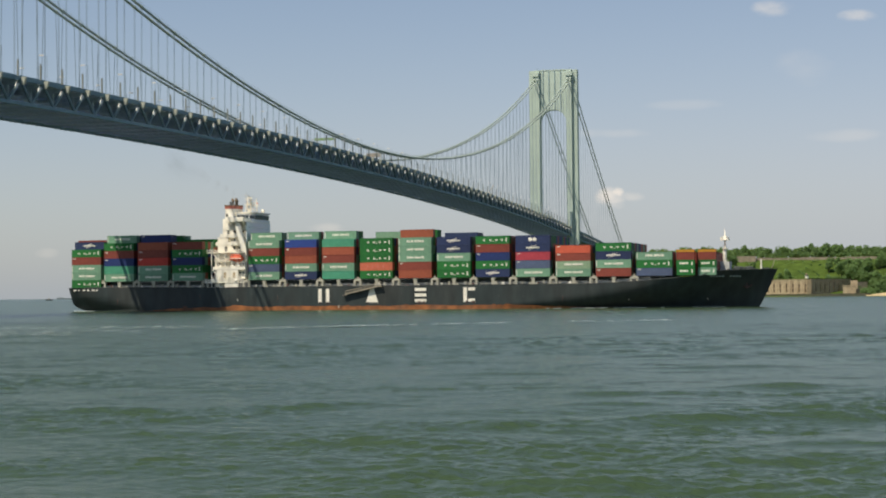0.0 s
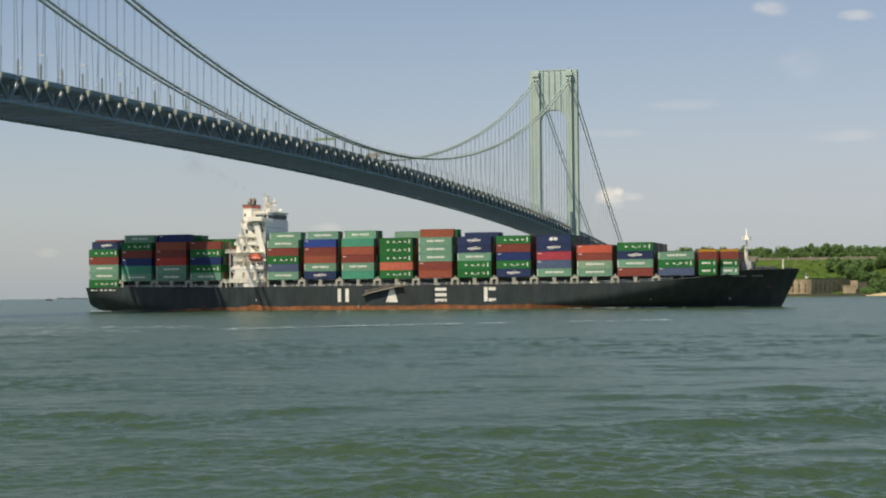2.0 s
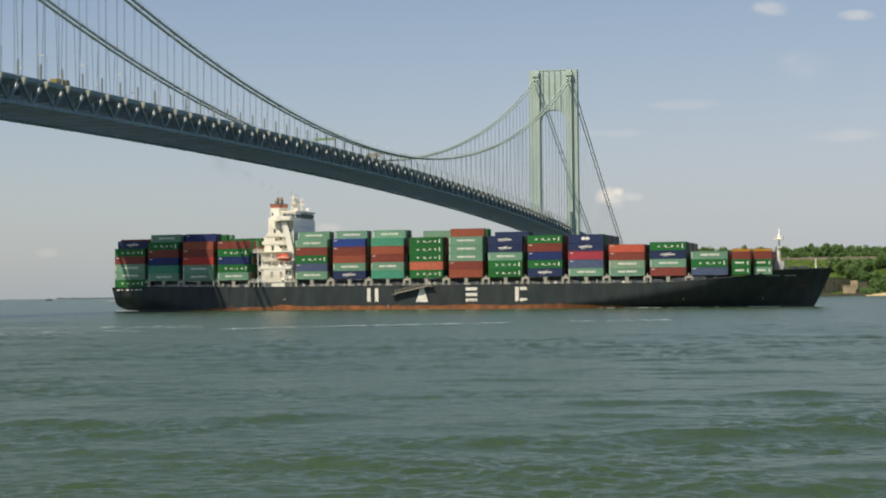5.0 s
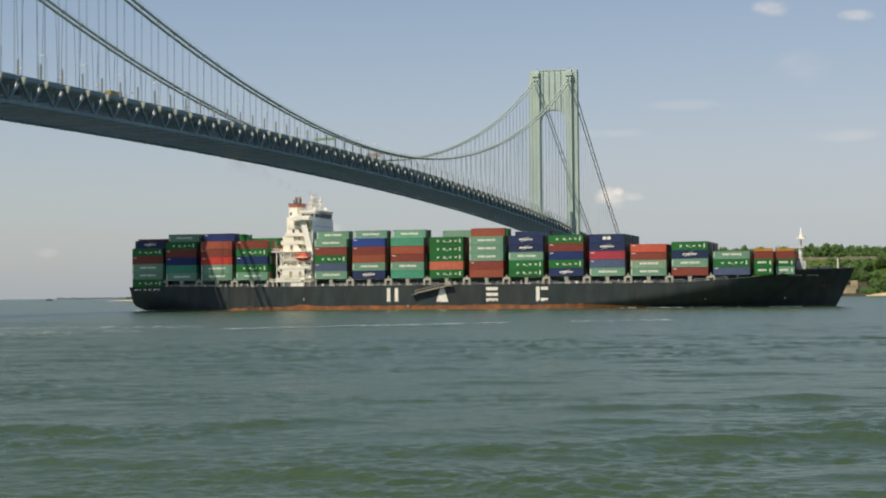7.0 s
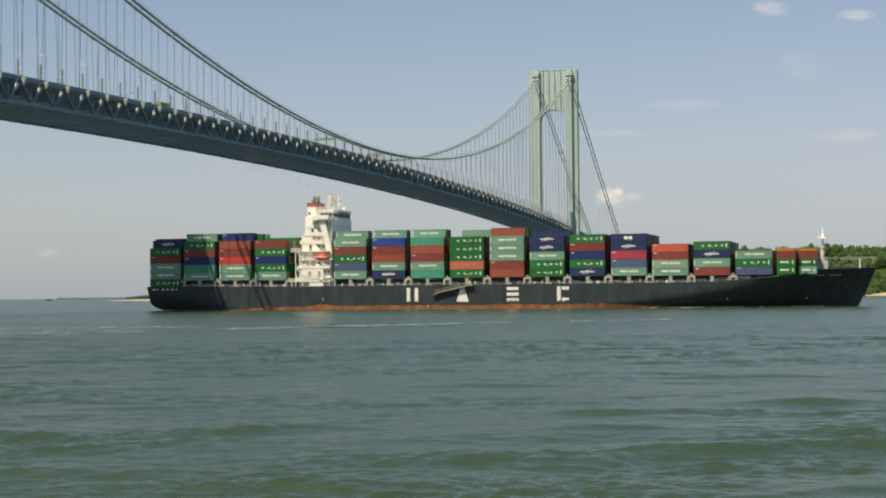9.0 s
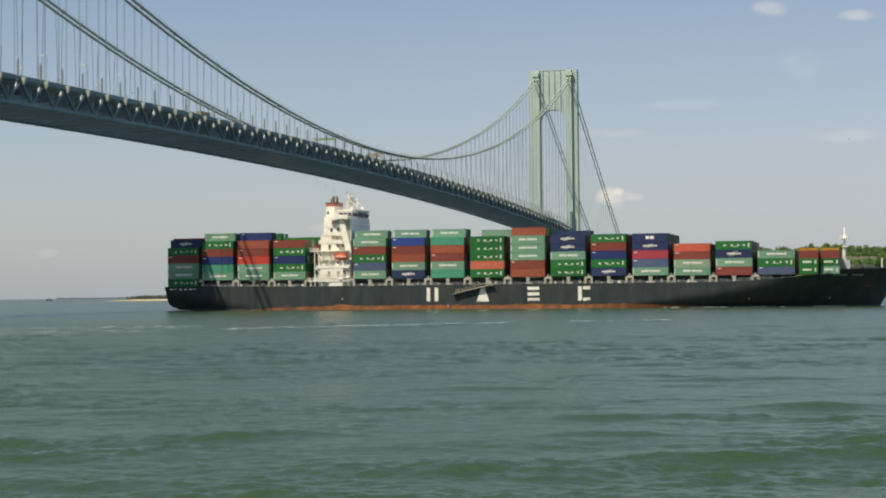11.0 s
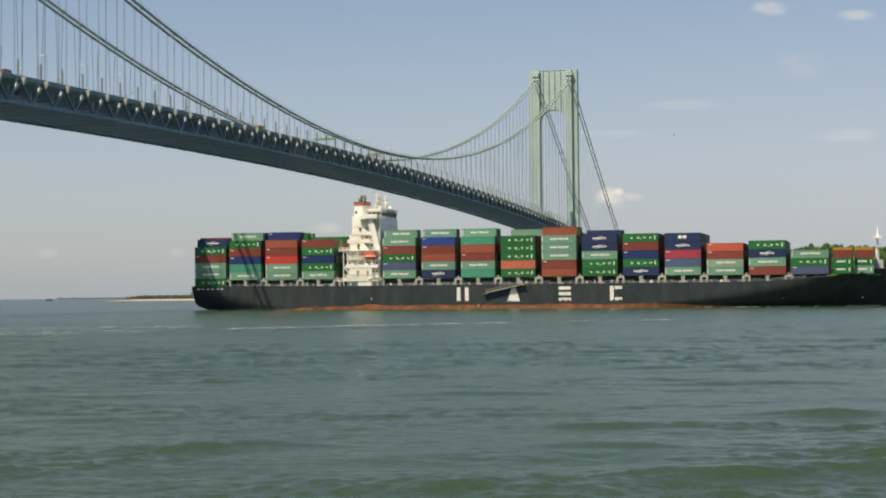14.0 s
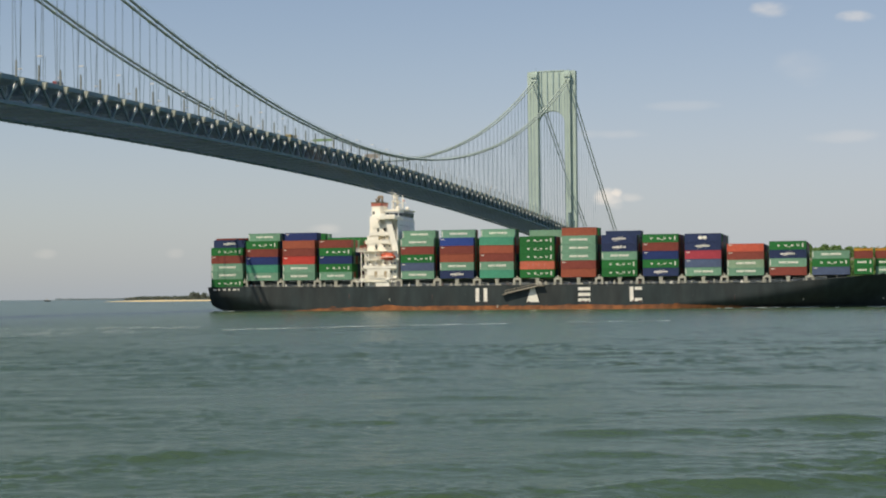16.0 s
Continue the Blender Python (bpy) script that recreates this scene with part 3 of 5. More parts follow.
UNIT_POLE = pit.mesh("lamp_post", PAINT_HANGER)
UNIT_HEAD = Build().box(-0.3, 0.3, 1.2, 2.7, 9.35, 9.75).mesh("lamp_head", LAMP_AND_SUNLIT_WHITE)
for k in range(4, 84, 2):
    for sg in (-1, 1):
        x = NODES[k] + 8.0
        lp = part("lamp_post", UNIT_POLE, None, bridge)
        lp.location, lp.rotation_euler = (x, sg * 13.4, deck_z(x) + TRUSS - 0.1), (0, 0, 0 if sg < 0 else math.pi)
        part("lamp_head", UNIT_HEAD, None, lp)

# overhead sign gantries over the near lanes
for x, y1, z0, z1, paint, label in ((-63, -1.0, 4.6, 5.4, SIGN_GREEN, "green road sign on a steel gantry"), (22, -5.0, 2.6, 4.4, SIGN_TAN, "tan back of a road sign on a gantry")):
    top = deck_z(x) + TRUSS
    g = part("sign_gantry", Build().box(x - 0.2, x + 0.2, -13.8, -13.4, top - 0.1, top + z1).box(x - 0.15, x + 0.15, -13.8, y1, top + z1 - 0.35, top + z1), PAINT_LIGHT, bridge)
    part("sign_panel", Build().box(x - 0.3, x - 0.16, -13.2, -13.2 + (y1 + 13.2) * (0.85 if z0 > 3 else 0.95), top + z0, top + z1 + 0.5), paint, g, label)
# a maintenance boom and a railed work platform
bx = 297.0
part("maintenance_boom", Build().beam((bx, -13.6, deck_z(bx) + TRUSS - 0.1), (bx + 22, -13.6, deck_z(bx) + TRUSS + 8.0), 0.35, 0.5)
     .beam((bx + 8, -13.6, deck_z(bx) + TRUSS - 0.3), (bx + 9, -13.6, deck_z(bx) + TRUSS + 3.0), 0.3, 0.3), LADDER, bridge)
px = 540.0
pf = Build().box(px - 20, px + 20, -14.4, -12.9, deck_z(px) + TRUSS + 1.2, deck_z(px) + TRUSS + 1.45)
for i in range(9):
    xx = px - 19.5 + i * 39 / 8
    pf.box(xx - 0.12, xx + 0.12, -14.3, -14.1, deck_z(xx) + TRUSS - 0.6, deck_z(px) + TRUSS + 2.9)
pf.box(px - 20, px + 20, -14.3, -14.15, deck_z(px) + TRUSS + 2.7, deck_z(px) + TRUSS + 2.95)
part("work_platform", pf, SIGN_GREEN, bridge, "green railed maintenance platform")



def view_shift(x):
    """Sideways shift of the bridge towards the far tower, set to fit the camera's view."""
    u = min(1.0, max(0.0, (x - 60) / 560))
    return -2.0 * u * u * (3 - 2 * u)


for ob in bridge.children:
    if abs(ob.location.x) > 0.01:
        ob.location.y += view_shift(ob.location.x)
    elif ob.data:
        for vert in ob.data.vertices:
            vert.co.y += view_shift(vert.co.x)

# ---------------------------------------------------------------- the container ship
SHIP_TURN = -92.9665
BEAM = 16.1
ship = tagged(new("container_ship"), "black-hulled container ship stacked with coloured containers, under way", "ship")


def deck_line(s):
    """Height of the hull's upper edge along the ship."""
    if s < -50:
        return 7.85 + 0.45 * min(1.0, (-50 - s) / 38)
    if s < 96:
        return 7.85
    if s < 136:
        u = (s - 96) / 40
        return 7.85 + 2.35 * u * u * (3 - 2 * u) ** 0.6
    if s < 138.5:
        return 10.2 + 1.6 * (s - 136) / 2.5
    return 11.8 + 0.5 * (s - 140) / 18.4


def stern_end(k):
    """How far aft the round stern reaches at the height fraction k of the whole plating."""
    return -93.0 - 9.7 * (1 - (1 - min(1.0, k / 0.45)) ** 2.4)


def half_width(s, k):
    """Half breadth at the height fraction k of the side."""
    bow, fore = 152.0 + 6.9 * k ** 0.9, 52 + 62 * k ** 0.7
    stern, aft = stern_end((k * 8.3 + 1.5) / 9.8), -62 - 30 * min(1, k * 1.6)
    if s > fore:
        u = min(1.0, (s - fore) / (bow - fore))
        return BEAM * max(0.0, 1 - u ** (1.9 + 0.8 * k))
    if s < aft:
        u = min(1.0, (aft - s) / max(0.5, aft - stern))
        return BEAM * max(0.0, 1 - (0.32 - 0.27 * k) * u ** 2)
    return BEAM


def make_hull():
    levels = [0.0, 0.05, 0.1, 0.15, 0.2, 0.26, 0.33, 0.42, 0.56, 0.7, 0.85, 1.0]
    stations = [i / 120 for i in range(121)]
    b = Build()
    grid = {}
    for side in (-1, 1):
        for li, k in enumerate(levels):
            bow = 152.0 + 6.9 * k ** 0.9
            stern = stern_end(k)
            for si, f in enumerate(stations):
                s = stern + (bow - stern) * f
                z = -1.5 + (deck_line(s) + 1.5) * k
                kk = max(0.0, z / deck_line(s))
                grid[side, li, si] = len(b.v)
                b.v.append((s, side * half_width(s, kk), z))
    for side in (-1, 1):
        for li in range(len(levels) - 1):
            for si in range(len(stations) - 1):
                b.f.append((grid[side, li, si], grid[side, li, si + 1], grid[side, li + 1, si + 1], grid[side, li + 1, si]))
    top = len(levels) - 1
    for si in range(len(stations) - 1):
        b.f.append((grid[-1, top, si], grid[-1, top, si + 1], grid[1, top, si + 1], grid[1, top, si]))
    for li in range(top):
        b.f.append((grid[-1, li, 0], grid[-1, li + 1, 0], grid[1, li + 1, 0], grid[1, li, 0]))
    return b


hull_mesh = make_hull().mesh("hull", HULL_BLACK, smooth=True)
hull = part("hull", hull_mesh, None, ship, "matt black steel hull, weathered along the side")
es = hull.modifiers.new("edges", "EDGE_SPLIT")
es.split_angle = radians(40)

# rusty boot top along the waterline
bt = Build()
for i in range(192):
    s = -76 + i
    top = -0.7 + 1.55 * min(1, (s + 78) / 40) if s < 70 else 0.85 - 1.8 * (s - 70) / 44
    top += 0.3 * noise.noise((s * 0.11, 3.0, 0.0)) + 0.12 * noise.noise((s * 0.5, 7.0, 0.0))
    for hump, wide, high in ((-34, 2.6, 0.9), (-47, 1.6, 0.45), (-55, 1.8, 0.6), (-59.5, 2.4, 0.5), (37, 3.0, 0.4), (24, 1.5, -0.3), (-14, 2.0, -0.25)):
        top += 0.55 * high * math.exp(-((s - hump) / wide) ** 2)
    row = []
    for z in (-1.3, max(-0.9, top)):
        row.append((s, -half_width(s, max(0, z) / deck_line(s)) - 0.05, z))
    k = len(bt.v)
    bt.v += row
    if i:
        bt.f.append((k - 2, k, k + 1, k - 1))
part("boot_top", bt.mesh("boot_top", BOOT_RUST, fix=False), None, ship, "rust-orange boot top at the waterline")

part("draught_mark", Build().box(5.6, 6.1, -BEAM - 0.09, -BEAM - 0.05, 0.15, 1.1), LADDER, ship, "pale painted bar at the waterline")

# rubbing edge and bulwark rail
rl = Build()
for side in (-1, 1):
    rl.tube([(s, side * (half_width(s, 1) - 0.05), deck_line(s)) for s in [-101.5 + 4 * i for i in range(65)] + [157.5]], 0.14, 5)
part("sheer_rail", rl, HULL_BLACK, ship)

# plain white shapes in place of the name along the side
def hull_mark(build):
    part("hull_marking", build, MARK_WHITE, ship, "large white painted shape on the black side")


Y0 = -BEAM - 0.03
mk = lambda: Build()
hull_mark(mk().box(-1.95, -0.65, Y0, Y0 + 0.05, 2.1, 7.0))
hull_mark(mk().box(0.95, 2.25, Y0, Y0 + 0.05, 2.1, 7.0))
hull_mark(mk().prism([(16.2, 2.0), (20.7, 2.0), (19.1, 7.0), (17.8, 7.0)], "y", Y0, Y0 + 0.05))
for z in (2.0, 3.95, 5.9):
    hull_mark(mk().box(34.4, 38.6, Y0, Y0 + 0.05, z, z + 1.1))
hull_mark(mk().box(52.2, 53.5, Y0, Y0 + 0.05, 2.0, 7.0))
for z in (2.0, 5.9):
    hull_mark(mk().box(53.9, 56.4, Y0, Y0 + 0.05, z, z + 1.1))
bars = Build()
for i, w in enumerate((1.1, 0.5, 1.0, 0.9, 1.2, 0.6)):
    bars.box(-100.2 + i * 1.9, -100.2 + i * 1.9 + w, -BEAM - 0.05, -BEAM + 3.5, 7.1, 7.55)
for i in range(9):
    s = 137.5 + i * 0.95 + (1.5 if i > 4 else 0)
    y = -half_width(s, 0.87)
    part("bow_marking", Build().box(s, s + 0.7, y - 0.12, y + 0.1, 9.65, 10.2), NAME_GREY, ship, "dull grey painted bar on the bow")

# -------- containers
LONG, WIDE, TALL = 12.19, 2.438, 2.87


def container_body(key, length, tall):
    """Set-back side, end and roof panels."""
    x, y, z = length / 2, WIDE / 2, tall - 0.03
    return Build().box(-x + 0.05, x - 0.05, -y + 0.05, y - 0.05, 0.05, z - 0.04).mesh("container", CAN[key])


def container_frame(key, length, tall):
    """Corner posts, corner castings and side rails round the panels."""
    b = Build()
    x, y, z, w = length / 2, WIDE / 2, tall - 0.03, 0.13
    for sx in (-1, 1):
        for sy in (-1, 1):
            b.box(min(sx * x, sx * (x - w)), max(sx * x, sx * (x - w)), min(sy * y, sy * (y - w)), max(sy * y, sy * (y - w)), 0, z)
    for sy in (-1, 1):
        for z0 in (0.0, z - 0.12):
            b.box(-x + w, x - w, min(sy * y, sy * (y - 0.1)), max(sy * y, sy * (y - 0.1)), z0, z0 + 0.12)
    for sx in (-1, 1):
        for z0 in (0.0, z - 0.12):
            b.box(min(sx * x, sx * (x - 0.1)), max(sx * x, sx * (x - 0.1)), -y + w, y - w, z0, z0 + 0.12)
    return b.mesh("corner_frame", CAN[key])


CARGO = []
CAN_MESH = {}
MARKS = {}


def mark_mesh(kind):
    y = -WIDE / 2 - 0.012
    b = Build()
    if kind == "T":       # two words as bars, mid-height
        for i in range(5):
            b.box(-3.0 + i * 0.52, -2.62 + i * 0.52, y, y + 0.02, 1.15, 1.8)
        for i in range(8):
            b.box(-0.1 + i * 0.44, 0.24 + i * 0.44, y, y + 0.02, 1.15 - 0.05 * (i % 2), 1.8)
        b.box(-5.9, -5.65, y, y + 0.02, 0.4, 2.4)
    elif kind == "G":     # four wide-spaced shapes and a block at the end
        for i, x in enumerate((-3.3, -1.0, 1.2, 3.1)):
            b.prism([(x, 1.1), (x + 0.62, 1.1), (x + 0.7, 1.7), (x + 0.48, 1.7), (x + 0.4, 1.32), (x + 0.2, 1.32), (x + 0.12, 1.7), (x - 0.1, 1.7)], "y", y, y + 0.02)
        b.box(4.75, 5.15, y, y + 0.02, 0.75, 2.1)
        b.box(-0.3, 0.9, y, y + 0.02, 0.9, 1.02)
    elif kind == "N":     # short word with a swoosh above and below
        for i in range(8):
            x = -2.4 + i * 0.6
            b.prism([(x, 1.2), (x + 0.46, 1.2), (x + 0.58, 1.72), (x + 0.12, 1.72)], "y", y, y + 0.02)
        for z, up in ((1.9, 1), (0.72, -1)):
            arc = [(-1.1 + 0.45 * j + 0.5 * up, z + 0.3 * (j / 4) ** 2 if up > 0 else z + 0.3 * (1 - (1 - j / 4) ** 2)) for j in range(5)]
            for (x0, z0), (x1, z1) in zip(arc, arc[1:]):
                b.beam((x0, y + 0.01, z0), (x1, y + 0.01, z1), 0.02, 0.12)
    elif kind == "E":     # round emblem
        for dx, r in ((-0.8, 0.75), (0.7, 0.75)):
            b.prism([(dx + r * math.cos(a * 0.785), 1.45 + r * 0.85 * math.sin(a * 0.785)) for a in range(8)], "y", y, y + 0.02)
    elif kind == "s":     # small code bars
        b.box(-5.6, -4.4, y, y + 0.02, 2.12, 2.36)
    elif kind == "d":     # faint large shapes
        for x in (-3.4, -1.6, 0.4, 2.4):
            b.box(x, x + 0.5, y, y + 0.02, 1.0, 1.9)
        b.box(-5.6, -4.8, y, y + 0.02, 2.1, 2.4)
    elif kind == "g":     # short box of twenty feet
        for i in range(4):
            b.box(-1.9 + i * 0.75, -1.35 + i * 0.75, y, y + 0.02, 1.1, 1.7)
        b.box(2.0, 2.4, y, y + 0.02, 0.75, 1.9)
    return b.mesh("marking", RED_BAND if kind == "d" else MARK_WHITE)


KIND_OF = {"T": "T", "t": "T", "G": "G", "N": "N", "B": "s", "R": "s", "S": "s", "O": "s", "P": "s", "r": "", "A": "", "o": "d", "b": "s", "c": "s"}
NAMES = {"T": "sea-green steel container with white lettering bars", "t": "faded sea-green container with pale bars", "A": "plain bright teal-green steel container",
         "G": "dark green steel container with white shapes", "R": "dark brown-red corrugated steel container", "r": "plain rust-orange steel container",
         "B": "plain royal blue steel container", "N": "navy blue container with white bars and swoosh", "O": "plain bright red steel container", "b": "royal blue steel container", "c": "bright orange-red steel container",
         "o": "faded orange-red container with faint shapes", "P": "plain crimson red steel container", "S": "plain slate blue steel container", "Y": "yellow-orange low container"}


def container(key, s, row, z, length=LONG, tall=TALL, marking=None):
    y = -BEAM + 0.05 + WIDE / 2 + row * 2.49
    mk_ = (key, length, tall)
    if mk_ not in CAN_MESH:
        CAN_MESH[mk_] = container_body(*mk_), container_frame(*mk_)
    c = tagged(new("container", CAN_MESH[mk_][0]), NAMES[key] + (", shorter, on the foredeck" if length < 8 else ""), "container", "containers on the ship")
    part("corner_frame", CAN_MESH[mk_][1], None, c)
    CARGO.append((c, Matrix.Translation((s, y, z))))
    kind = KIND_OF.get(key, "") if marking is None else marking
    if kind and row < 2:
        if kind not in MARKS:
            MARKS[kind] = mark_mesh(kind)
        tagged(part("marking", MARKS[kind], None, c), kind="stuff")
    return c


BASE = 10.5
# centre along the ship, near stack from the hatch up, top boxes standing further in: (row, tier, paint)
BAYS = [(-94.9, 8.3, "GTTRG", [(1, 5, "N"), (2, 5.25, "R"), (3, 5.25, "R")]),
        (-81.34, 10.5, "TABRG", [(1, 5, "T"), (2, 5, "N"), (3, 5, "R")]),
        (-67.34, 10.5, "TTORr", [(1, 5, "B"), (2, 5, "N"), (5, 5, "G"), (7, 5, "T")]),
        (-53.43, 10.5, "TGBGR", [(4, 4.4, "G"), (5, 4.4, "G"), (7, 4.5, "G")]),
        (-23.05, BASE, "TSGRT", [(1, 5, "T"), (2, 5, "T")]),
        (-8.68, BASE, "NTrRb", [(1, 5, "T"), (2, 5, "R")]),
        (5.67, BASE, "ATRrA", [(1, 5, "T"), (2, 5, "G"), (3, 5, "G")]),
        (20.04, BASE, "GoGGG", [(7, 5, "T"), (8, 5, "T")]),
        (34.51, BASE, "rRTTT", [(1, 5, "r"), (3, 5, "G"), (4, 5, "G")]),
        (48.74, BASE, "GGTNN", [(4, 4.6, "N"), (5, 4.6, "N"), (6, 4.6, "N")]),
        (62.86, BASE, "NGBRG", []),
        (77.19, 10.45, "TSPNN", [(2, 4, "G"), (3, 4, "G")]),
        (91.35, 10.35, "TtRc", []),
        (105.37, 10.25, "RTNG", [(2, 3, "G"), (3, 3, "R")]),
        (119.33, 10.3, "SGT", [])]
fill_rng = random.Random(11)
for bi, (s, z0, stack, extra) in enumerate(BAYS):
    # two of the forward bays hold lower boxes, their height fitted to the camera's view
    tall = 2.69 if bi in (12, 14) else TALL
    for t, key in enumerate(stack):
        container(key, s, 0, z0 + t * tall, tall=tall, marking="E" if (bi == 11 and t == 4) else None)
    for row, tier, key in extra:
        container(key, s, row, z0 + tier * tall, tall=tall)
    inner = Build()
    above = {row: tier for row, tier, _ in extra}
    for row in range(1, 13):
        tiers = above.get(row, len(stack))
        count = round(tiers)
        y0 = -BEAM + 0.05 + row * 2.49
        each = tiers * tall / count
        for t in range(count):
            inner.box(s - 6.05, s + 6.05, y0 + 0.03, y0 + 2.41, z0 + t * each + 0.02, z0 + (t + 1) * each - 0.01)
    fm = inner.mesh("stowed_container", CAN["G"])
    for k in ("R", "B", "T", "r", "N"):
        fm.materials.append(CAN[k])
    pick = [fill_rng.randrange(6) for _ in range(len(fm.polygons) // 6)]
    for i, poly in enumerate(fm.polygons):
        poly.material_index = pick[i // 6]
    tagged(part("stowed_container", fm, None, ship, "rows of mixed containers stowed behind the outer stack"), kind="stuff")
for s, stack in ((129.9, "GGR"), (136.8, "TGR")):
    for t, key in enumerate(stack):
        container(key, s, 1 if s > 133 else 0, 10.35 + t * 2.6, 6.06, 2.6, "g" if key in "GT" else "")
    container("Y", s, 1 if s > 133 else 0, 10.35 + 3 * 2.6, 6.06, 0.85, "")
    inner = Build()
    for row in range(2, 10):
        for t in range(3):
            inner.box(s - 3.0, s + 3.0, -BEAM + row * 2.49, -BEAM + row * 2.49 + 2.4, 10.35 + t * 2.6, 10.3 + (t + 1) * 2.6)
    tagged(part("stowed_container", inner, CAN["R"], ship), kind="stuff")

# -------- hatch coamings and lashing posts along the deck
coam = Build().box(-86, 124, -BEAM + 2.2, BEAM - 2.2, 7.7, 10.2)
part("hatch_coaming", coam, COAMING, ship)
POST = (Build().box(-0.55, 0.55, -0.45, 0.45, 0, 2.1).box(-0.75, 0.75, -0.5, 0.5, 2.1, 2.62).box(0.55, 1.5, -0.4, 0.4, 0, 0.7)).mesh("container_pedestal", POST_CREAM)
FRAME = (Build().box(-1.4, -0.7, -0.5, 0.5, 0, 1.9).box(0.7, 1.4, -0.5, 0.5, 0, 1.9).box(-1.4, 1.4, -0.5, 0.5, 1.9, 2.55)
         .box(-1.75, -1.4, -0.4, 0.4, 0.2, 0.6).box(-0.2, 0.2, -0.3, 0.3, 2.55, 3.4).box(-0.9, -0.6, -0.3, 0.3, 2.55, 2.9).box(0.6, 0.9, -0.3, 0.3, 2.55, 2.9)).mesh("lashing_frame", POST_CREAM)
ss = [b[0] for b in BAYS]
for i, s in enumerate(ss):
    if i == 0:
        continue
    if s > 112:
        continue
    m = part("container_pedestal", POST, None, ship)
    m.location = (s, -BEAM + 0.75, BAYS[i][1] - 2.64)
    for gap in ((s + ss[i + 1]) / 2 if i + 1 < len(ss) and ss[i + 1] - s < 16 else s + 7.0,) + ((s - 7.0,) if i in (1, 4) else ()):
        m = part("lashing_frame", FRAME, None, ship)
        m.location = (gap, -BEAM + 0.8, min(deck_line(gap) - 0.05, BAYS[i][1] - 2.64))
gr = Build()
for i in range(58):
    s = -84 + i * 3.6
    if -47 < s < -29:
        continue
    gr.box(s - 0.05, s + 0.05, -BEAM + 0.15, -BEAM + 0.25, deck_line(s), deck_line(s) + 1.0)
    if i % 4:
        gr.beam((s, -BEAM + 0.2, deck_line(s) + 0.98), (s + 3.6, -BEAM + 0.2, deck_line(s + 3.6) + 0.98), 0.07, 0.07)
tagged(part("guard_rail", gr, DECK_GREY, ship), kind="stuff")
pipe = Build()
for a, b in ((-90, -47), (-29, 118)):
    k = int((b - a) / 5)
    pipe.tube([(a + (b - a) * i / k, -BEAM + 1.5, deck_line(a + (b - a) * i / k) + 0.5) for i in range(k + 1)], 0.3, 6)
part("deck_pipe", pipe, DECK_GREY, ship)
dr = random.Random(31)
for i in range(64):
    s = -84 + i * 2.9 + dr.uniform(-0.8, 0.8)
    if -46 < s < -29:
        continue
    w, h = dr.uniform(0.25, 0.9), dr.uniform(0.5, 1.3)
    z = deck_line(s) - 0.05
    gear = Build().box(s - w / 2, s + w / 2, -BEAM + 0.6, -BEAM + 1.1, z, z + h)
    if i % 3 == 0:
        gear.tube([(s, -BEAM + 0.85, z + h), (s + 0.2, -BEAM + 0.85, z + h + 0.4)], 0.22, 7)
    elif i % 3 == 1:
        gear.box(s - w, s + w, -BEAM + 0.5, -BEAM + 1.2, z, z + 0.25)
    part("deck_vent", gear, POST_CREAM if i % 4 else (MARK_WHITE if i % 8 else DECK_RED), ship)

# -------- accommodation ladder stowed along the side, aslant
lad = new("accommodation_ladder")
lad.parent = ship
tagged(lad, "stowed aluminium accommodation ladder hanging aslant on the side")
la, lb = Vector((8.8, -BEAM - 0.75, 5.1)), Vector((20.4, -BEAM - 0.75, 7.6))
part("stair_run", Build().beam(la, lb, 1.1, 0.45), LADDER, lad)
rr = Build()
for side in (-0.5, 0.5):
    rr.beam(la + Vector((0, side, 1.0)), lb + Vector((0, side, 1.0)), 0.08, 0.08)
    for i in range(11):
        q = la.lerp(lb, i / 10) + Vector((0, side, 0))
        rr.beam(q, q + Vector((0, 0, 1.0)), 0.08, 0.08)
part("hand_rail", rr, LADDER, lad)
part("platform", Build().box(20.0, 22.6, -BEAM - 1.3, -BEAM - 0.05, 7.5, 7.75), LADDER, lad)
part("lower_platform", Build().box(7.8, 9.2, -BEAM - 1.3, -BEAM - 0.1, 4.6, 4.8), LADDER, lad)
part("davit", Build().tube([(21.8, -BEAM - 0.1, 7.7), (21.8, -BEAM - 0.2, 9.2), (21.8, -BEAM - 1.0, 9.6)], 0.12), LADDER, lad)

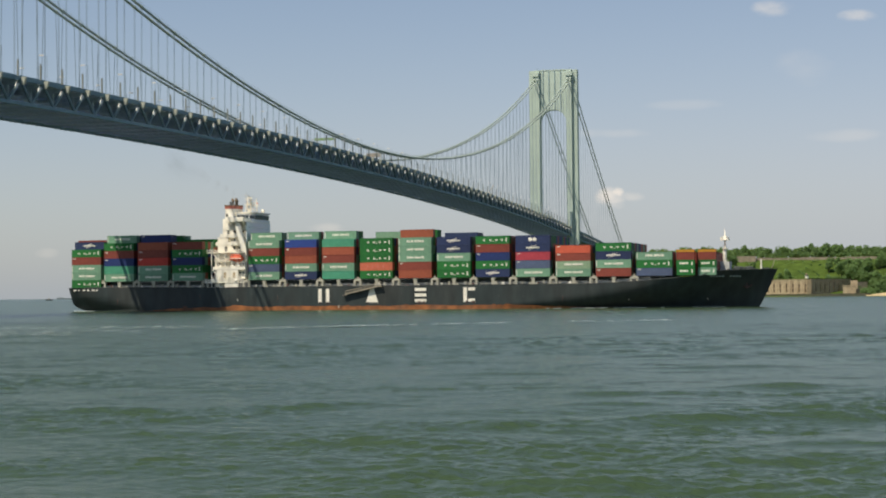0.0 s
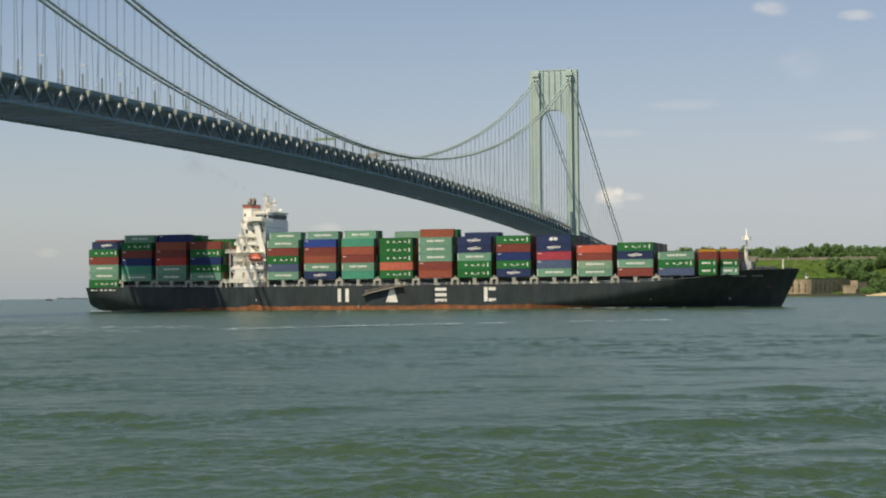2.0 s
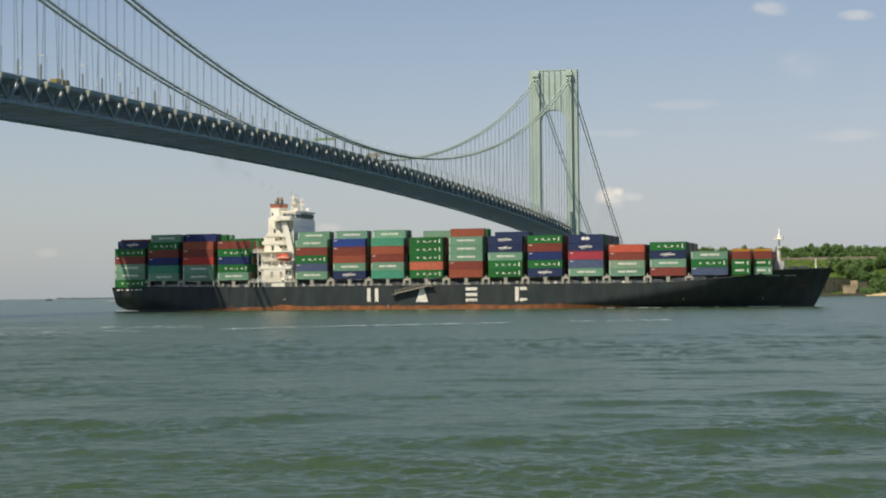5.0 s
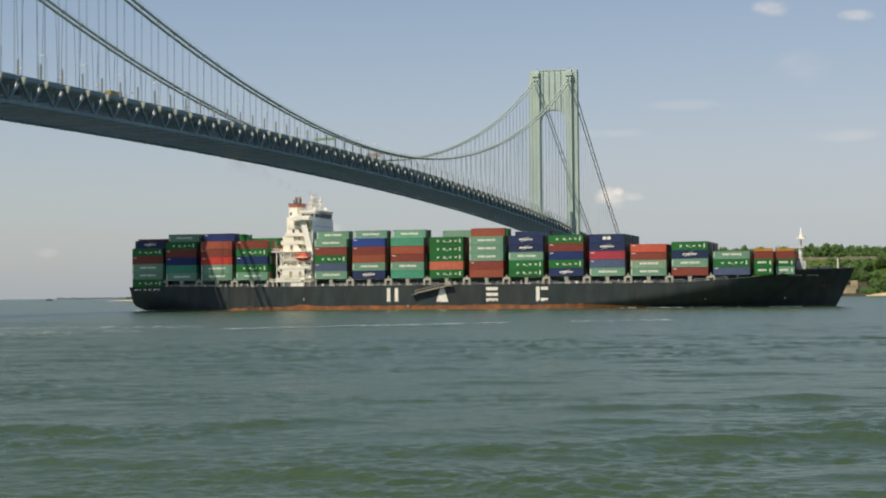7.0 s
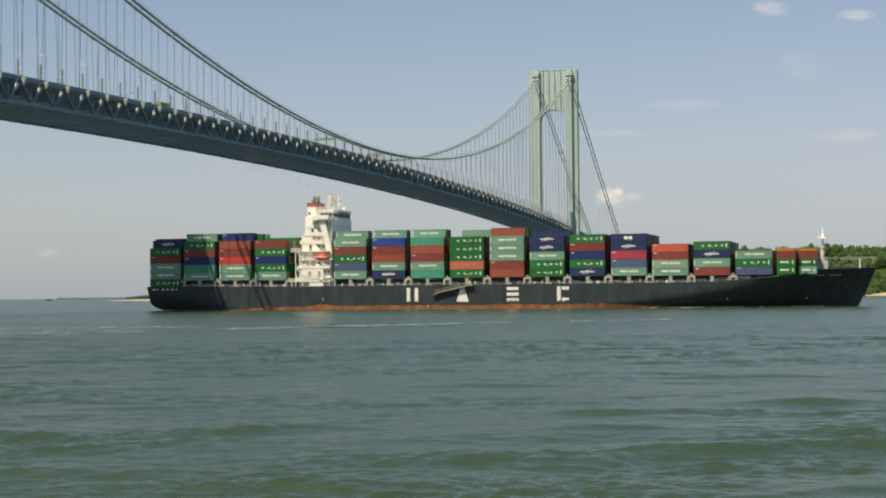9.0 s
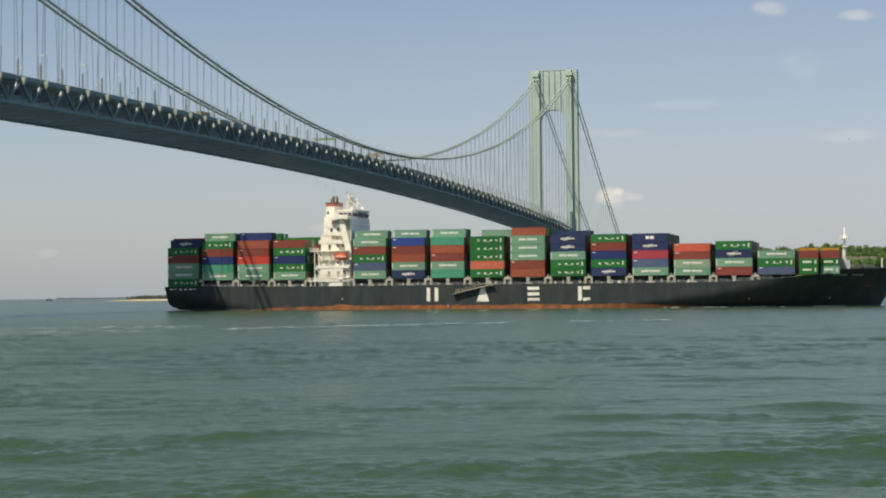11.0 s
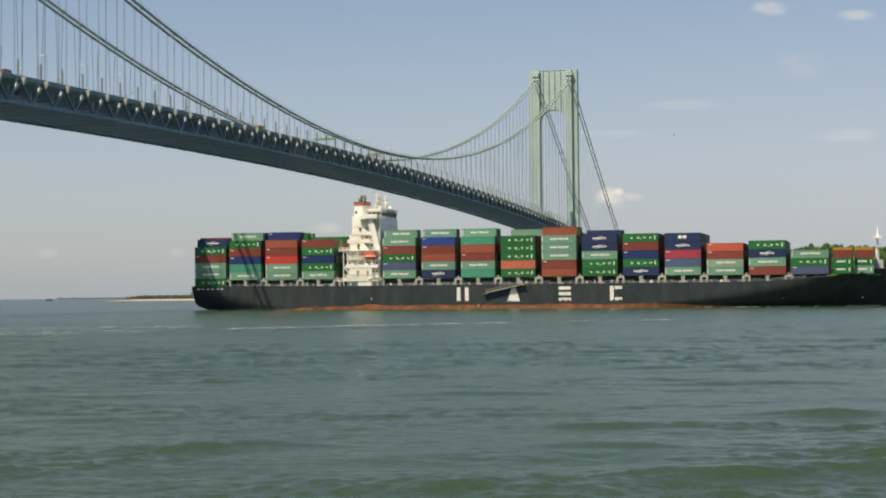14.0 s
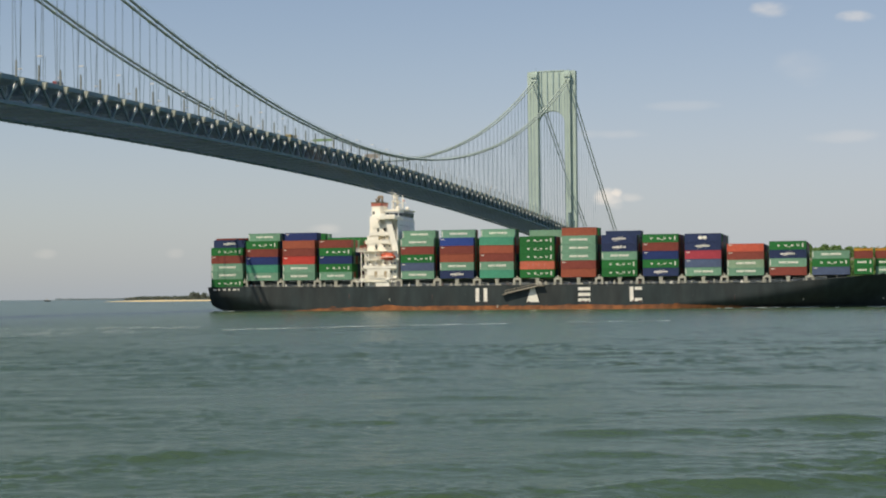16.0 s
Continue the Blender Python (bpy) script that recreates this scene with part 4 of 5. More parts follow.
# -------- deck house and funnel
house = new("deckhouse")
house.parent = ship
tagged(house, "white deckhouse with stepped after decks and wheelhouse")
part("lower_block", Build().box(-43.0, -31.0, -BEAM + 1.6, BEAM - 1.6, 7.6, 20.5), WHITE, house)
part("upper_block", Build().box(-38.5, -31.0, -BEAM + 4.0, 8.4, 20.5, 32.0), WHITE, house)
part("front_wall", Build().box(-31.0, -30.7, -BEAM + 2.4, 8.6, 7.8, 31.8), HOUSE_SHADE, house)
for zz, a, b, yo in ((9.75, -46.2, -30.8, 0.1), (11.0, -43.6, -30.9, 0.1), (14.5, -43.2, -30.9, 0.15), (17.5, -42.7, -34.4, 0.2), (20.6, -45.6, -31.0, 0.1),
                     (23.4, -42.7, -31.2, 1.6), (26.3, -41.3, -31.2, 2.2), (29.1, -40.4, -31.2, 2.8), (31.9, -38.5, -30.6, 1.2)):
    far = BEAM - yo if zz < 22 else 8.8
    dk = part("after_deck", Build().box(a, b, -BEAM + yo, far, zz - 0.18, zz + 0.12), WHITE, ship)
    ra = Build()
    k = max(3, int((b - a) / 1.6))
    for i in range(k + 1):
        s = a + 0.1 + (b - a - 0.2) * i / k
        ra.box(s - 0.04, s + 0.04, -BEAM + yo + 0.05, -BEAM + yo + 0.13, zz + 0.1, zz + 1.1)
    for hz in (0.4, 0.75, 1.1):
        ra.box(a, b, -BEAM + yo + 0.05, -BEAM + yo + 0.12, zz + hz - 0.05, zz + hz + 0.03)
        ra.box(a, a + 0.08, -BEAM + yo, far, zz + hz - 0.05, zz + hz + 0.03)
    part("deck_rail", ra, WHITE, dk)
    if zz in (14.5, 23.4, 26.3, 29.1):
        high = 0.7 if zz < 20 else 1.15
        part("deck_bulwark", Build().box(a + 0.2, -34.0 if zz > 20 else b, -BEAM + yo - 0.02, -BEAM + yo + 0.05, zz - 0.1, zz + high).box(a, a + 0.08, -BEAM + yo, far, zz - 0.1, zz + high), WHITE, dk)
part("side_wall", Build().box(-41.7, -33.2, -BEAM + 0.25, -BEAM + 0.45, 11.1, 14.3), WHITE, house)
part("side_wall", Build().box(-38.6, -33.2, -BEAM + 0.3, -BEAM + 0.5, 7.8, 9.6), WHITE, house)
part("bulwark", Build().box(-44.2, -33.2, -BEAM + 0.22, -BEAM + 0.4, 9.9, 10.9), WHITE, house)
part("side_wall", Build().prism([(-41.6, 20.7), (-34.6, 20.7), (-36.6, 23.2), (-39.2, 26.0), (-41.6, 24.2)], "y", -BEAM + 1.7, -BEAM + 1.9), WHITE, house)
part("side_wall", Build().prism([(-40.0, 26.4), (-35.4, 26.4), (-36.6, 29.0), (-37.6, 31.4), (-39.8, 30.6)], "y", -BEAM + 2.9, -BEAM + 3.1), WHITE, house)
# sloping side plate and after casing
part("side_plate", Build().prism([(-35.2, 31.7), (-33.0, 31.7), (-30.5, 22.0), (-30.1, 17.4), (-31.5, 17.4), (-32.3, 20.6)], "y", -BEAM + 1.4, -BEAM + 1.9), WHITE, house)
part("after_casing", Build().box(-43.2, -36.0, -7.0, 4.0, 20.5, 33.4), WHITE, house)
part("casing_bay", Build().box(-40.4, -37.0, -BEAM + 3.4, -7.5, 26.2, 31.2), WHITE, house)
part("casing_bay", Build().box(-42.2, -38.0, -BEAM + 2.4, -7.5, 20.6, 26.2), WHITE, house)
pillar = Build()
for s in (-43.8, -41.2, -38.4, -35.8, -33.4):
    pillar.box(s - 0.13, s + 0.13, -BEAM + 0.3, -BEAM + 0.56, 7.8, 20.5)
part("pillar", pillar, WHITE, house)
for s, z, w, h in ((-38.9, 11.2, 1.0, 2.2), (-35.3, 11.2, 1.0, 2.2)):
    part("door", Build().box(s, s + w, -BEAM + 0.17, -BEAM + 0.25, z, z + h), DOOR_TAN, house, "tan painted steel door")
for z in (12.8, 15.8, 18.6):
    for s in (-42.2, -39.0, -35.6, -33.4, -32.0):
        if not (s == -39.0 and z < 13):
            part("porthole", Build().box(s, s + 0.6, -BEAM + 1.54, -BEAM + 1.62, z, z + 0.75), WINDOW, house)
for z in (22.0, 25.0, 28.0):
    for s in (-36.5, -34.6, -33.0):
        part("porthole", Build().box(s, s + 0.55, -BEAM + 3.94, -BEAM + 4.02, z, z + 0.75), WINDOW, house)
for z in (29.6,):
    for i in range(8):
        y = -11.5 + i * 2.5
        part("porthole", Build().box(-30.72, -30.64, y, y + 0.45, z, z + 0.55), WINDOW, house)
# wheelhouse with wings
wh = part("wheelhouse", Build().prism([(-37.0, -8.2), (-31.9, -8.2), (-30.6, -6.4), (-30.6, 6.6), (-31.9, 8.2), (-37.0, 8.2)], "z", 32.0, 35.2), HOUSE_SHADE, ship)
for i in range(9):
    y = -6.3 + i * 1.42
    part("pane", Build().prism([(-30.58, 33.05), (-30.5, 33.05), (-30.08, 34.6), (-30.2, 34.6)], "y", y, y + 1.26), WINDOW, wh)
part("pane", Build().prism([(-31.85, -8.3), (-30.55, -6.5), (-30.65, -6.45), (-31.95, -8.22)], "z", 33.2, 34.4), WINDOW, wh)
for s in (-36.8, -35.2, -33.6):
    part("pane", Build().box(s, s + 1.35, -8.3, -8.18, 33.2, 34.5), WINDOW, wh)
part("roof_edge", Build().prism([(-37.5, -8.9), (-31.7, -8.9), (-29.9, -6.7), (-29.9, 6.9), (-31.7, 8.9), (-37.5, 8.9)], "z", 35.2, 35.65), WHITE, wh)
part("bridge_wing", Build().box(-35.2, -31.2, -BEAM + 0.4, -8.2, 32.0, 33.1), WHITE, house)
part("bridge_wing", Build().box(-35.2, -31.2, 8.2, 9.4, 32.0, 33.1), WHITE, house)
bevelled(part("wing_cab", Build().box(-36.8, -35.1, -BEAM + 0.42, -BEAM + 1.7, 31.7, 33.9), WHITE, house), 0.12)
part("wing_beam", Build().box(-37.4, -31.2, -BEAM + 0.5, -BEAM + 0.9, 32.9, 33.5), WHITE, house)
for s in (-35.0, -33.2, -31.6):
    part("wing_bracket", Build().beam((s, -BEAM + 0.7, 32.0), (s, -BEAM + 3.4, 30.0), 0.25, 0.3), WHITE, house)
for s, z, w, h in ((-39.0, 21.0, 0.9, 1.9), (-38.6, 27.0, 0.8, 1.8), (-36.9, 18.0, 0.9, 1.9), (-42.0, 15.1, 0.9, 1.9)):
    part("doorway", Build().box(s, s + w, -BEAM + (1.52 if z < 20 else 1.62 if z < 25 else 2.82), -BEAM + (1.6 if z < 20 else 1.7 if z < 25 else 2.9), z, z + h), COAMING, house)


def funnel_ring(g):
    return [(-43.0 - g, -5.2 - g), (-39.8 + g, -5.2 - g), (-38.8 + g, -4.0), (-38.8 + g, 1.4), (-39.8 + g, 2.6 + g), (-43.0 - g, 2.6 + g)]


fun = part("funnel", Build().prism(funnel_ring(0), "z", 33.4, 37.2), WHITE, ship)
part("louvre", Build().box(-42.6, -41.9, -5.28, -5.18, 34.2, 35.3), COAMING, fun)
part("red_band", Build().prism(funnel_ring(0.1), "z", 37.2, 38.3), RED_BAND, fun)
part("funnel_cap", Build().prism(funnel_ring(0.25), "z", 38.3, 38.65), SOOT, fun)
for s, y, h, r in ((-41.7, -3.0, 39.9, 0.35), (-41.2, -2.0, 40.6, 0.5), (-40.7, -3.2, 41.0, 0.5), (-40.2, -1.0, 41.2, 0.5), (-39.7, -2.8, 40.5, 0.4), (-40.6, 0.5, 40.8, 0.5)):
    part("exhaust_pipe", Build().tube([(s, y, 38.5), (s, y, h - 0.5), (s - 0.3, y, h)], r, 8), SOOT, fun, smooth=True)
mast = part("radar_mast", Build().tube([(-35.2, 0, 35.5), (-35.0, 0, 41.5)], 0.28).tube([(-34.0, -1.6, 35.5), (-35.0, 0, 40.5)], 0.16).tube([(-34.0, 1.6, 35.5), (-35.0, 0, 40.5)], 0.16)
            .tube([(-36.2, 0, 35.5), (-36.0, 0, 41.8)], 0.2).box(-36.4, -34.0, -2.2, 2.2, 38.8, 39.0).box(-36.6, -34.6, -1.2, 1.2, 37.2, 37.35).box(-35.6, -34.4, -3.0, 3.0, 40.4, 40.55), WHITE, ship)
part("signal_yard", Build().tube([(-33.2, -3.5, 35.6), (-33.2, -3.5, 38.8)], 0.1).tube([(-33.2, 2.5, 35.6), (-33.2, 2.5, 39.4)], 0.1).box(-33.3, -33.1, -4.2, 3.4, 38.4, 38.52)
     .tube([(-36.6, -1.6, 35.6), (-36.0, 0, 40.8)], 0.12).tube([(-36.6, 1.6, 35.6), (-36.0, 0, 40.8)], 0.12).box(-37.4, -34.2, -0.15, 0.15, 41.0, 41.15), WHITE, mast)
part("radar_bar", Build().box(-34.4, -34.1, -1.9, 1.9, 39.3, 39.7), WHITE, mast)
second = part("signal_mast", Build().tube([(-32.9, 0.5, 35.6), (-32.8, 0.5, 41.2)], 0.17).box(-34.2, -31.6, 0.35, 0.65, 38.3, 38.45).box(-33.6, -32.0, 0.35, 0.65, 39.7, 39.85)
              .tube([(-34.0, 0.5, 35.6), (-32.9, 0.5, 38.2)], 0.1), WHITE, ship)
part("flag", Build().prism([(-32.7, 39.6), (-32.1, 39.5), (-32.15, 39.0), (-32.7, 39.1)], "y", 0.4, 0.46), RED_BAND, second, "small red signal flag")
part("radar_bar", Build().box(-35.6, -35.3, -1.4, 1.4, 41.6, 41.9), WHITE, mast)
part("aerial", Build().tube([(-36.8, 0.2, 38.5), (-36.8, 0.2, 43.6)], 0.09).box(-38.2, -35.6, 0.1, 0.3, 42.2, 42.35), DECK_GREY, mast)
part("aerial", Build().tube([(-35.0, 2.4, 40.5), (-35.0, 2.4, 42.6)], 0.07), DECK_GREY, mast)
for s, y, z, r in ((-32.6, 6.0, 36.6, 0.75), (-33.0, -6.0, 36.2, 0.5)):
    dome = Build()
    dome.tube([(s, y, 35.6), (s, y, z - r * 0.6)], 0.15)
    dome.tube([(s, y, z - r * 0.95), (s, y, z - r * 0.5), (s, y, z), (s, y, z + r * 0.6), (s, y, z + r * 0.95)], [0.3 * r, 0.85 * r, r, 0.8 * r, 0.25 * r], 12)
    part("satellite_dome", dome, WHITE, house, smooth=True)
# lifeboat in its davits
lbt = tagged(new("lifeboat"), "orange enclosed lifeboat hanging in white davits", "lifeboat")
CARGO.append((lbt, Matrix.Identity(4)))
hb = Build()
secs = []
for i in range(13):
    u = -1 + i / 6
    r = max(0.12, (1 - abs(u) ** 2.6)) ** 0.55
    secs.append([(-34.1 + 2.75 * u, -BEAM + 1.0 + 1.25 * r * math.cos(a), 18.3 + (1.25 if math.sin(a) > 0 else 1.15) * r * math.sin(a)) for a in [2 * math.pi * k / 14 for k in range(14)]])
for sec in secs:
    hb.v += sec
for i in range(12):
    for k in range(14):
        hb.f.append((i * 14 + k, i * 14 + (k + 1) % 14, (i + 1) * 14 + (k + 1) % 14, (i + 1) * 14 + k))
hb.f += [tuple(range(13, -1, -1)), tuple(range(12 * 14, 13 * 14))]
part("shell", hb, ORANGE, lbt, smooth=True)
bevelled(part("canopy", Build().prism([(-36.4, 18.7), (-31.8, 18.7), (-32.1, 19.5), (-33.0, 19.9), (-35.6, 19.9), (-36.2, 19.4)], "y", -BEAM + 0.0, -BEAM + 2.0), ORANGE, lbt), 0.15)
part("fender_strake", Build().box(-36.6, -31.6, -BEAM - 0.3, -BEAM - 0.2, 18.3, 18.5), WHITE, lbt)
part("hatch_window", Build().box(-35.4, -34.9, -BEAM - 0.02, -BEAM + 0.05, 19.2, 19.6), WINDOW, lbt)
for s in (-36.2, -32.0):
    part("davit", Build().tube([(s, -BEAM + 2.2, 17.6), (s, -BEAM + 2.0, 20.6), (s, -BEAM + 0.9, 21.0), (s, -BEAM + 0.8, 19.4)], 0.16), WHITE, lbt)
# stores, drums and vents on the lower decks
for s, z, w, h in ((-40.5, 14.7, 1.4, 1.3), (-38.2, 14.7, 1.0, 1.1), (-35.4, 14.7, 1.6, 1.2), (-33.2, 14.7, 1.1, 1.6), (-42.4, 9.9, 1.3, 1.2), (-34.0, 9.9, 2.0, 1.3)):
    part("vent", Build().tube([(s, -BEAM + 0.9, z), (s, -BEAM + 0.9, z + h * 0.7), (s, -BEAM + 0.9, z + h)], [w / 2, w / 2, w / 4], 10), WHITE, house, smooth=True)
part("stair", Build().beam((-43.8, -BEAM + 0.8, 14.6), (-41.0, -BEAM + 0.8, 11.9), 0.8, 0.25), WHITE, house)
part("stair", Build().beam((-43.4, -BEAM + 0.8, 20.6), (-41.2, -BEAM + 0.8, 17.7), 0.8, 0.25), WHITE, house)
for s, w, h in ((-32.8, 1.3, 2.5), (-31.2, 1.2, 2.1), (-29.8, 0.8, 2.6)):
    bevelled(part("machinery_box", Build().box(s, s + w, -BEAM + 0.3, -BEAM + 2.4, 7.7, 7.8 + h), MACHINE_GREY, house), 0.08)

# -------- forecastle
fm = part("foremast", Build().tube([(141.0, 0, 11.9), (141.1, 0, 19.0), (141.2, 0, 20.5), (141.2, 0, 24.0), (141.2, 0, 26.2)], [0.75, 0.62, 0.40, 0.24, 0.06], 10), WHITE, ship, "tapered white foremast with crosstree", smooth=True)
part("crosstree", Build().box(139.8, 142.6, -1.9, 1.9, 22.3, 22.6).box(139.9, 140.1, -1.8, 1.8, 22.6, 23.5).box(142.3, 142.5, -1.8, 1.8, 22.6, 23.5).box(140.7, 141.7, -0.9, 0.9, 22.6, 23.8).box(140.5, 141.9, -1.2, 1.2, 19.4, 19.7), WHITE, fm)
part("mast_house", Build().box(139.0, 143.0, -3.2, 3.2, 11.5, 15.0), DECK_GREY, ship, "blue-grey store house at the mast foot")
for s, y in ((146, -4.5), (146, 4.5), (149.5, -3)):
    part("windlass", Build().box(s - 0.9, s + 0.9, y - 0.8, y + 0.8, 11.8, 13.0).tube([(s - 1.3, y, 12.7), (s + 1.3, y, 12.7)], 0.55, 8), COAMING, ship)
part("jackstaff", Build().tube([(156.8, 0, 12.1), (157.9, 0, 15.2)], 0.09), LADDER, ship)
part("bow_light_post", Build().tube([(153.4, 0, 12.0), (153.4, 0, 15.6)], 0.28), MARK_WHITE, ship)
bits = Build()
for s in (143.5, 145.0, 148.2, 150.6, 151.6, 154.4, 155.6):
    y = half_width(s, 1.0)
    for sg in (-1, 1):
        bits.box(s - 0.35, s + 0.35, sg * (y - 0.6) - 0.25, sg * (y - 0.6) + 0.25, deck_line(s) - 0.2, deck_line(s) + 0.55)
part("mooring_bitts", bits, COAMING, ship)
part("stern_marking", bars, MARK_WHITE, ship)
for sg in (-1, 1):
    ay = sg * (half_width(149.0, 0.6) + 0.1)
    part("anchor", Build().beam((149.0, ay, 8.6), (149.0, ay, 6.0), 0.35, 0.35).beam((147.4, ay, 6.9), (149.0, ay, 5.9), 0.4, 0.5).beam((150.6, ay, 6.9), (149.0, ay, 5.9), 0.4, 0.5)
         .box(148.2, 149.8, min(ay, ay - sg * 0.9), max(ay, ay - sg * 0.9), 8.3, 9.2), RUST, ship, "rust-brown anchor drawn up in the bow")
# rust below the white shapes and along the side
for s, w in ((-1.7, 0.8), (1.2, 0.9), (16.6, 0.7), (35.2, 1.6), (37.2, 1.0), (53.0, 0.7), (55.0, 1.4)):
    part("rust_weep", Build().prism([(s, 2.35), (s + w, 2.3), (s + w * 0.8, 1.7), (s + w * 0.45, 1.35), (s + w * 0.2, 1.8)], "y", Y0 - 0.02, Y0 - 0.005), RUST, ship, "thin rust streak below a white shape")
sr = random.Random(17)
for i in range(26):
    s = sr.uniform(-58, 70)
    z0 = sr.choice((0.6, 0.7, 0.75, 0.8))
    h, w = sr.uniform(0.15, 0.6), sr.uniform(0.4, 2.6)
    pts = [(s, z0), (s + w * 0.5, z0 - 0.2), (s + w, z0), (s + w * 0.8, z0 + h * 0.7), (s + w * 0.55, z0 + h), (s + w * 0.2, z0 + h * 0.5)]
    part("rust_streak", Build().prism(pts, "y", Y0 + 0.01, Y0 + 0.05), BOOT_RUST, ship)
for i in range(16):
    sx = -84 + i * 11.3 + sr.uniform(-2, 2)
    zz = sr.uniform(3.0, 6.6)
    part("scupper", Build().box(sx, sx + 0.45, -BEAM - 0.04, -BEAM + 0.05, zz, zz + 0.35), SCUPPER_DARK, ship, "small dark drain opening in the side")
    if i % 3 == 0:
        part("rust_weep", Build().prism([(sx + 0.05, zz), (sx + 0.4, zz), (sx + 0.3, zz - 1.4), (sx + 0.18, zz - 1.9)], "y", Y0 + 0.01, Y0 + 0.05), RUST, ship, "thin rust streak below a drain")
# draught marks and fender scars as small plain bars
for s, z in ((-33.5, 3.0), (9.0, 0.3), (110, 2.0), (136, 2.0)):
    y = Y0 if s < 60 else -half_width(s, 0.3) - 0.05
    part("draught_mark", Build().box(s, s + 0.22, y - 0.01, y + (0.04 if s < 60 else 0.25), z, z + 0.6), MARK_WHITE, ship)
# bow wave: low ragged strips of foam lying along the side
fr = random.Random(5)
for s0, s1, k in ((82, 112, 9), (108, 140, 9), (-103, -95, 7)):
    fb = Build()
    for i in range(k):
        s = fr.uniform(s0, s1)
        ln, w = fr.uniform(0.8, 5.0), fr.uniform(0.12, 0.35)
        y = -half_width(s, 0) - fr.uniform(0.3, 1.4)
        pts = [(s + ln * (j / 6 - 0.5), y - w * math.sin(math.pi * j / 6) * fr.uniform(0.5, 1.2)) for j in range(7)]
        pts += [(s + ln * (j / 6 - 0.5), y + 0.4 * w * math.sin(math.pi * j / 6)) for j in range(5, 0, -1)]
        fb.prism(pts, "z", -0.62, -0.42)
    tagged(part("wash", fb, FOAM, ship, "thin broken white wash along the hull"), kind="stuff")

# ---------------------------------------------------------------- far shore with the old fort
SHORE = Matrix(((0.99973, 0.0230, 0, 637.3), (0.0230, -0.99973, 0, -231.0), (0, 0, 1, 0), (0, 0, 0, 1)))
# in the shore's frame: first axis inland, second axis along the shore away from the bridge


def shore(b, a, z=0.0):
    return SHORE @ Vector((b, a, z))


def lerp_table(x, table):
    for (x0, y0), (x1, y1) in zip(table, table[1:]):
        if x <= x1:
            return y0 + (y1 - y0) * max(0.0, (x - x0) / (x1 - x0))
    return table[-1][1]


def land_z(b, a):
    z = lerp_table(b, ((-14, -2.0), (0, 0.2), (6, 1.1), (40, 1.9), (58, 5.0), (90, 17.0), (140, 33.0), (154, 35.0), (156, 37.0), (240, 39.0), (420, 41.0), (1600, 45.0)))
    z += 0.8 * noise.noise((b * 0.03, a * 0.03, 2.0)) * min(1, max(0, b) / 40)
    return z


lb = [-14, -6, 0, 4, 9, 20, 35, 58, 66, 74, 82, 90, 100, 112, 126, 140, 150, 154, 156, 175, 210, 260, 330, 420, 700, 1100, 1600]
la_ = [-420 + 10 * i for i in range(105)]
land = Build()
for b in lb:
    for a in la_:
        fade = 1.0 if a > -330 else max(0.0, (a + 420) / 90)
        land.v.append(tuple(shore(b + 3 * math.sin(a * 0.05), a, land_z(b, a) * fade - (1 - fade) * 2)))
for i in range(len(lb) - 1):
    for j in range(len(la_) - 1):
        k = i * len(la_) + j
        land.f.append((k, k + 1, k + 1 + len(la_), k + len(la_)))
tagged(new("ground", land.mesh("ground", GRASS, smooth=True)), "grassy terraced shore rising from the water", "hillside", kind="structure")

beach = Build()
row = [(49 + 6 * i) for i in range(31)]
for a in row:
    w = min(1.0, (a - 50) / 20)
    beach.v += [tuple(shore(-5, a, 0.3)), tuple(shore(2, a, 1.4 * w + 0.4)), tuple(shore(11, a, 2.4 * w + 0.4)), tuple(shore(12, a, 0.2)), tuple(shore(-6, a, -1.5))]
for i in range(len(row) - 1):
    for j in range(5):
        beach.f.append((i * 5 + j, i * 5 + (j + 1) % 5, i * 5 + 5 + (j + 1) % 5, i * 5 + 5 + j))
tagged(new("beach", beach.mesh("beach", SAND)), "pale sand beach under the wooded slope", "beach", kind="structure")

# sea wall of rough blocks at the foot of the fort
sw = Build()
rs = random.Random(8)
a = -128.0
while a < 52:
    w = rs.uniform(1.6, 3.2)
    sw.box(-3.2 + rs.uniform(-0.3, 0.3), 1.5, a, a + w - 0.12, -1.0, 1.7 + rs.uniform(-0.2, 0.3), SHORE)
    a += w
tagged(new("sea_wall", sw.mesh("sea_wall", SEA_STONE)), "low rough stone sea wall at the waterline", "sea wall", kind="stuff")

# long terrace wall on the hill
tw_ = Build()
for i in range(44):
    a0 = -330 + i * 14.0
    tw_.box(150.5, 152.0, a0, a0 + 13.9, 30.0, 36.9 + 0.25 * math.sin(i * 1.7), SHORE)
tw_.box(140, 150, -68, -50, 30.0, 38.6, SHORE)
tagged(new("terrace_wall", tw_.mesh("terrace_wall", STONE_WALL)), "long brown stone retaining wall along the hill terrace", "wall", kind="structure")

fort = tagged(new("fort"), "old granite harbour fort with rows of gun embrasures", "fort")
fort.matrix_world = SHORE


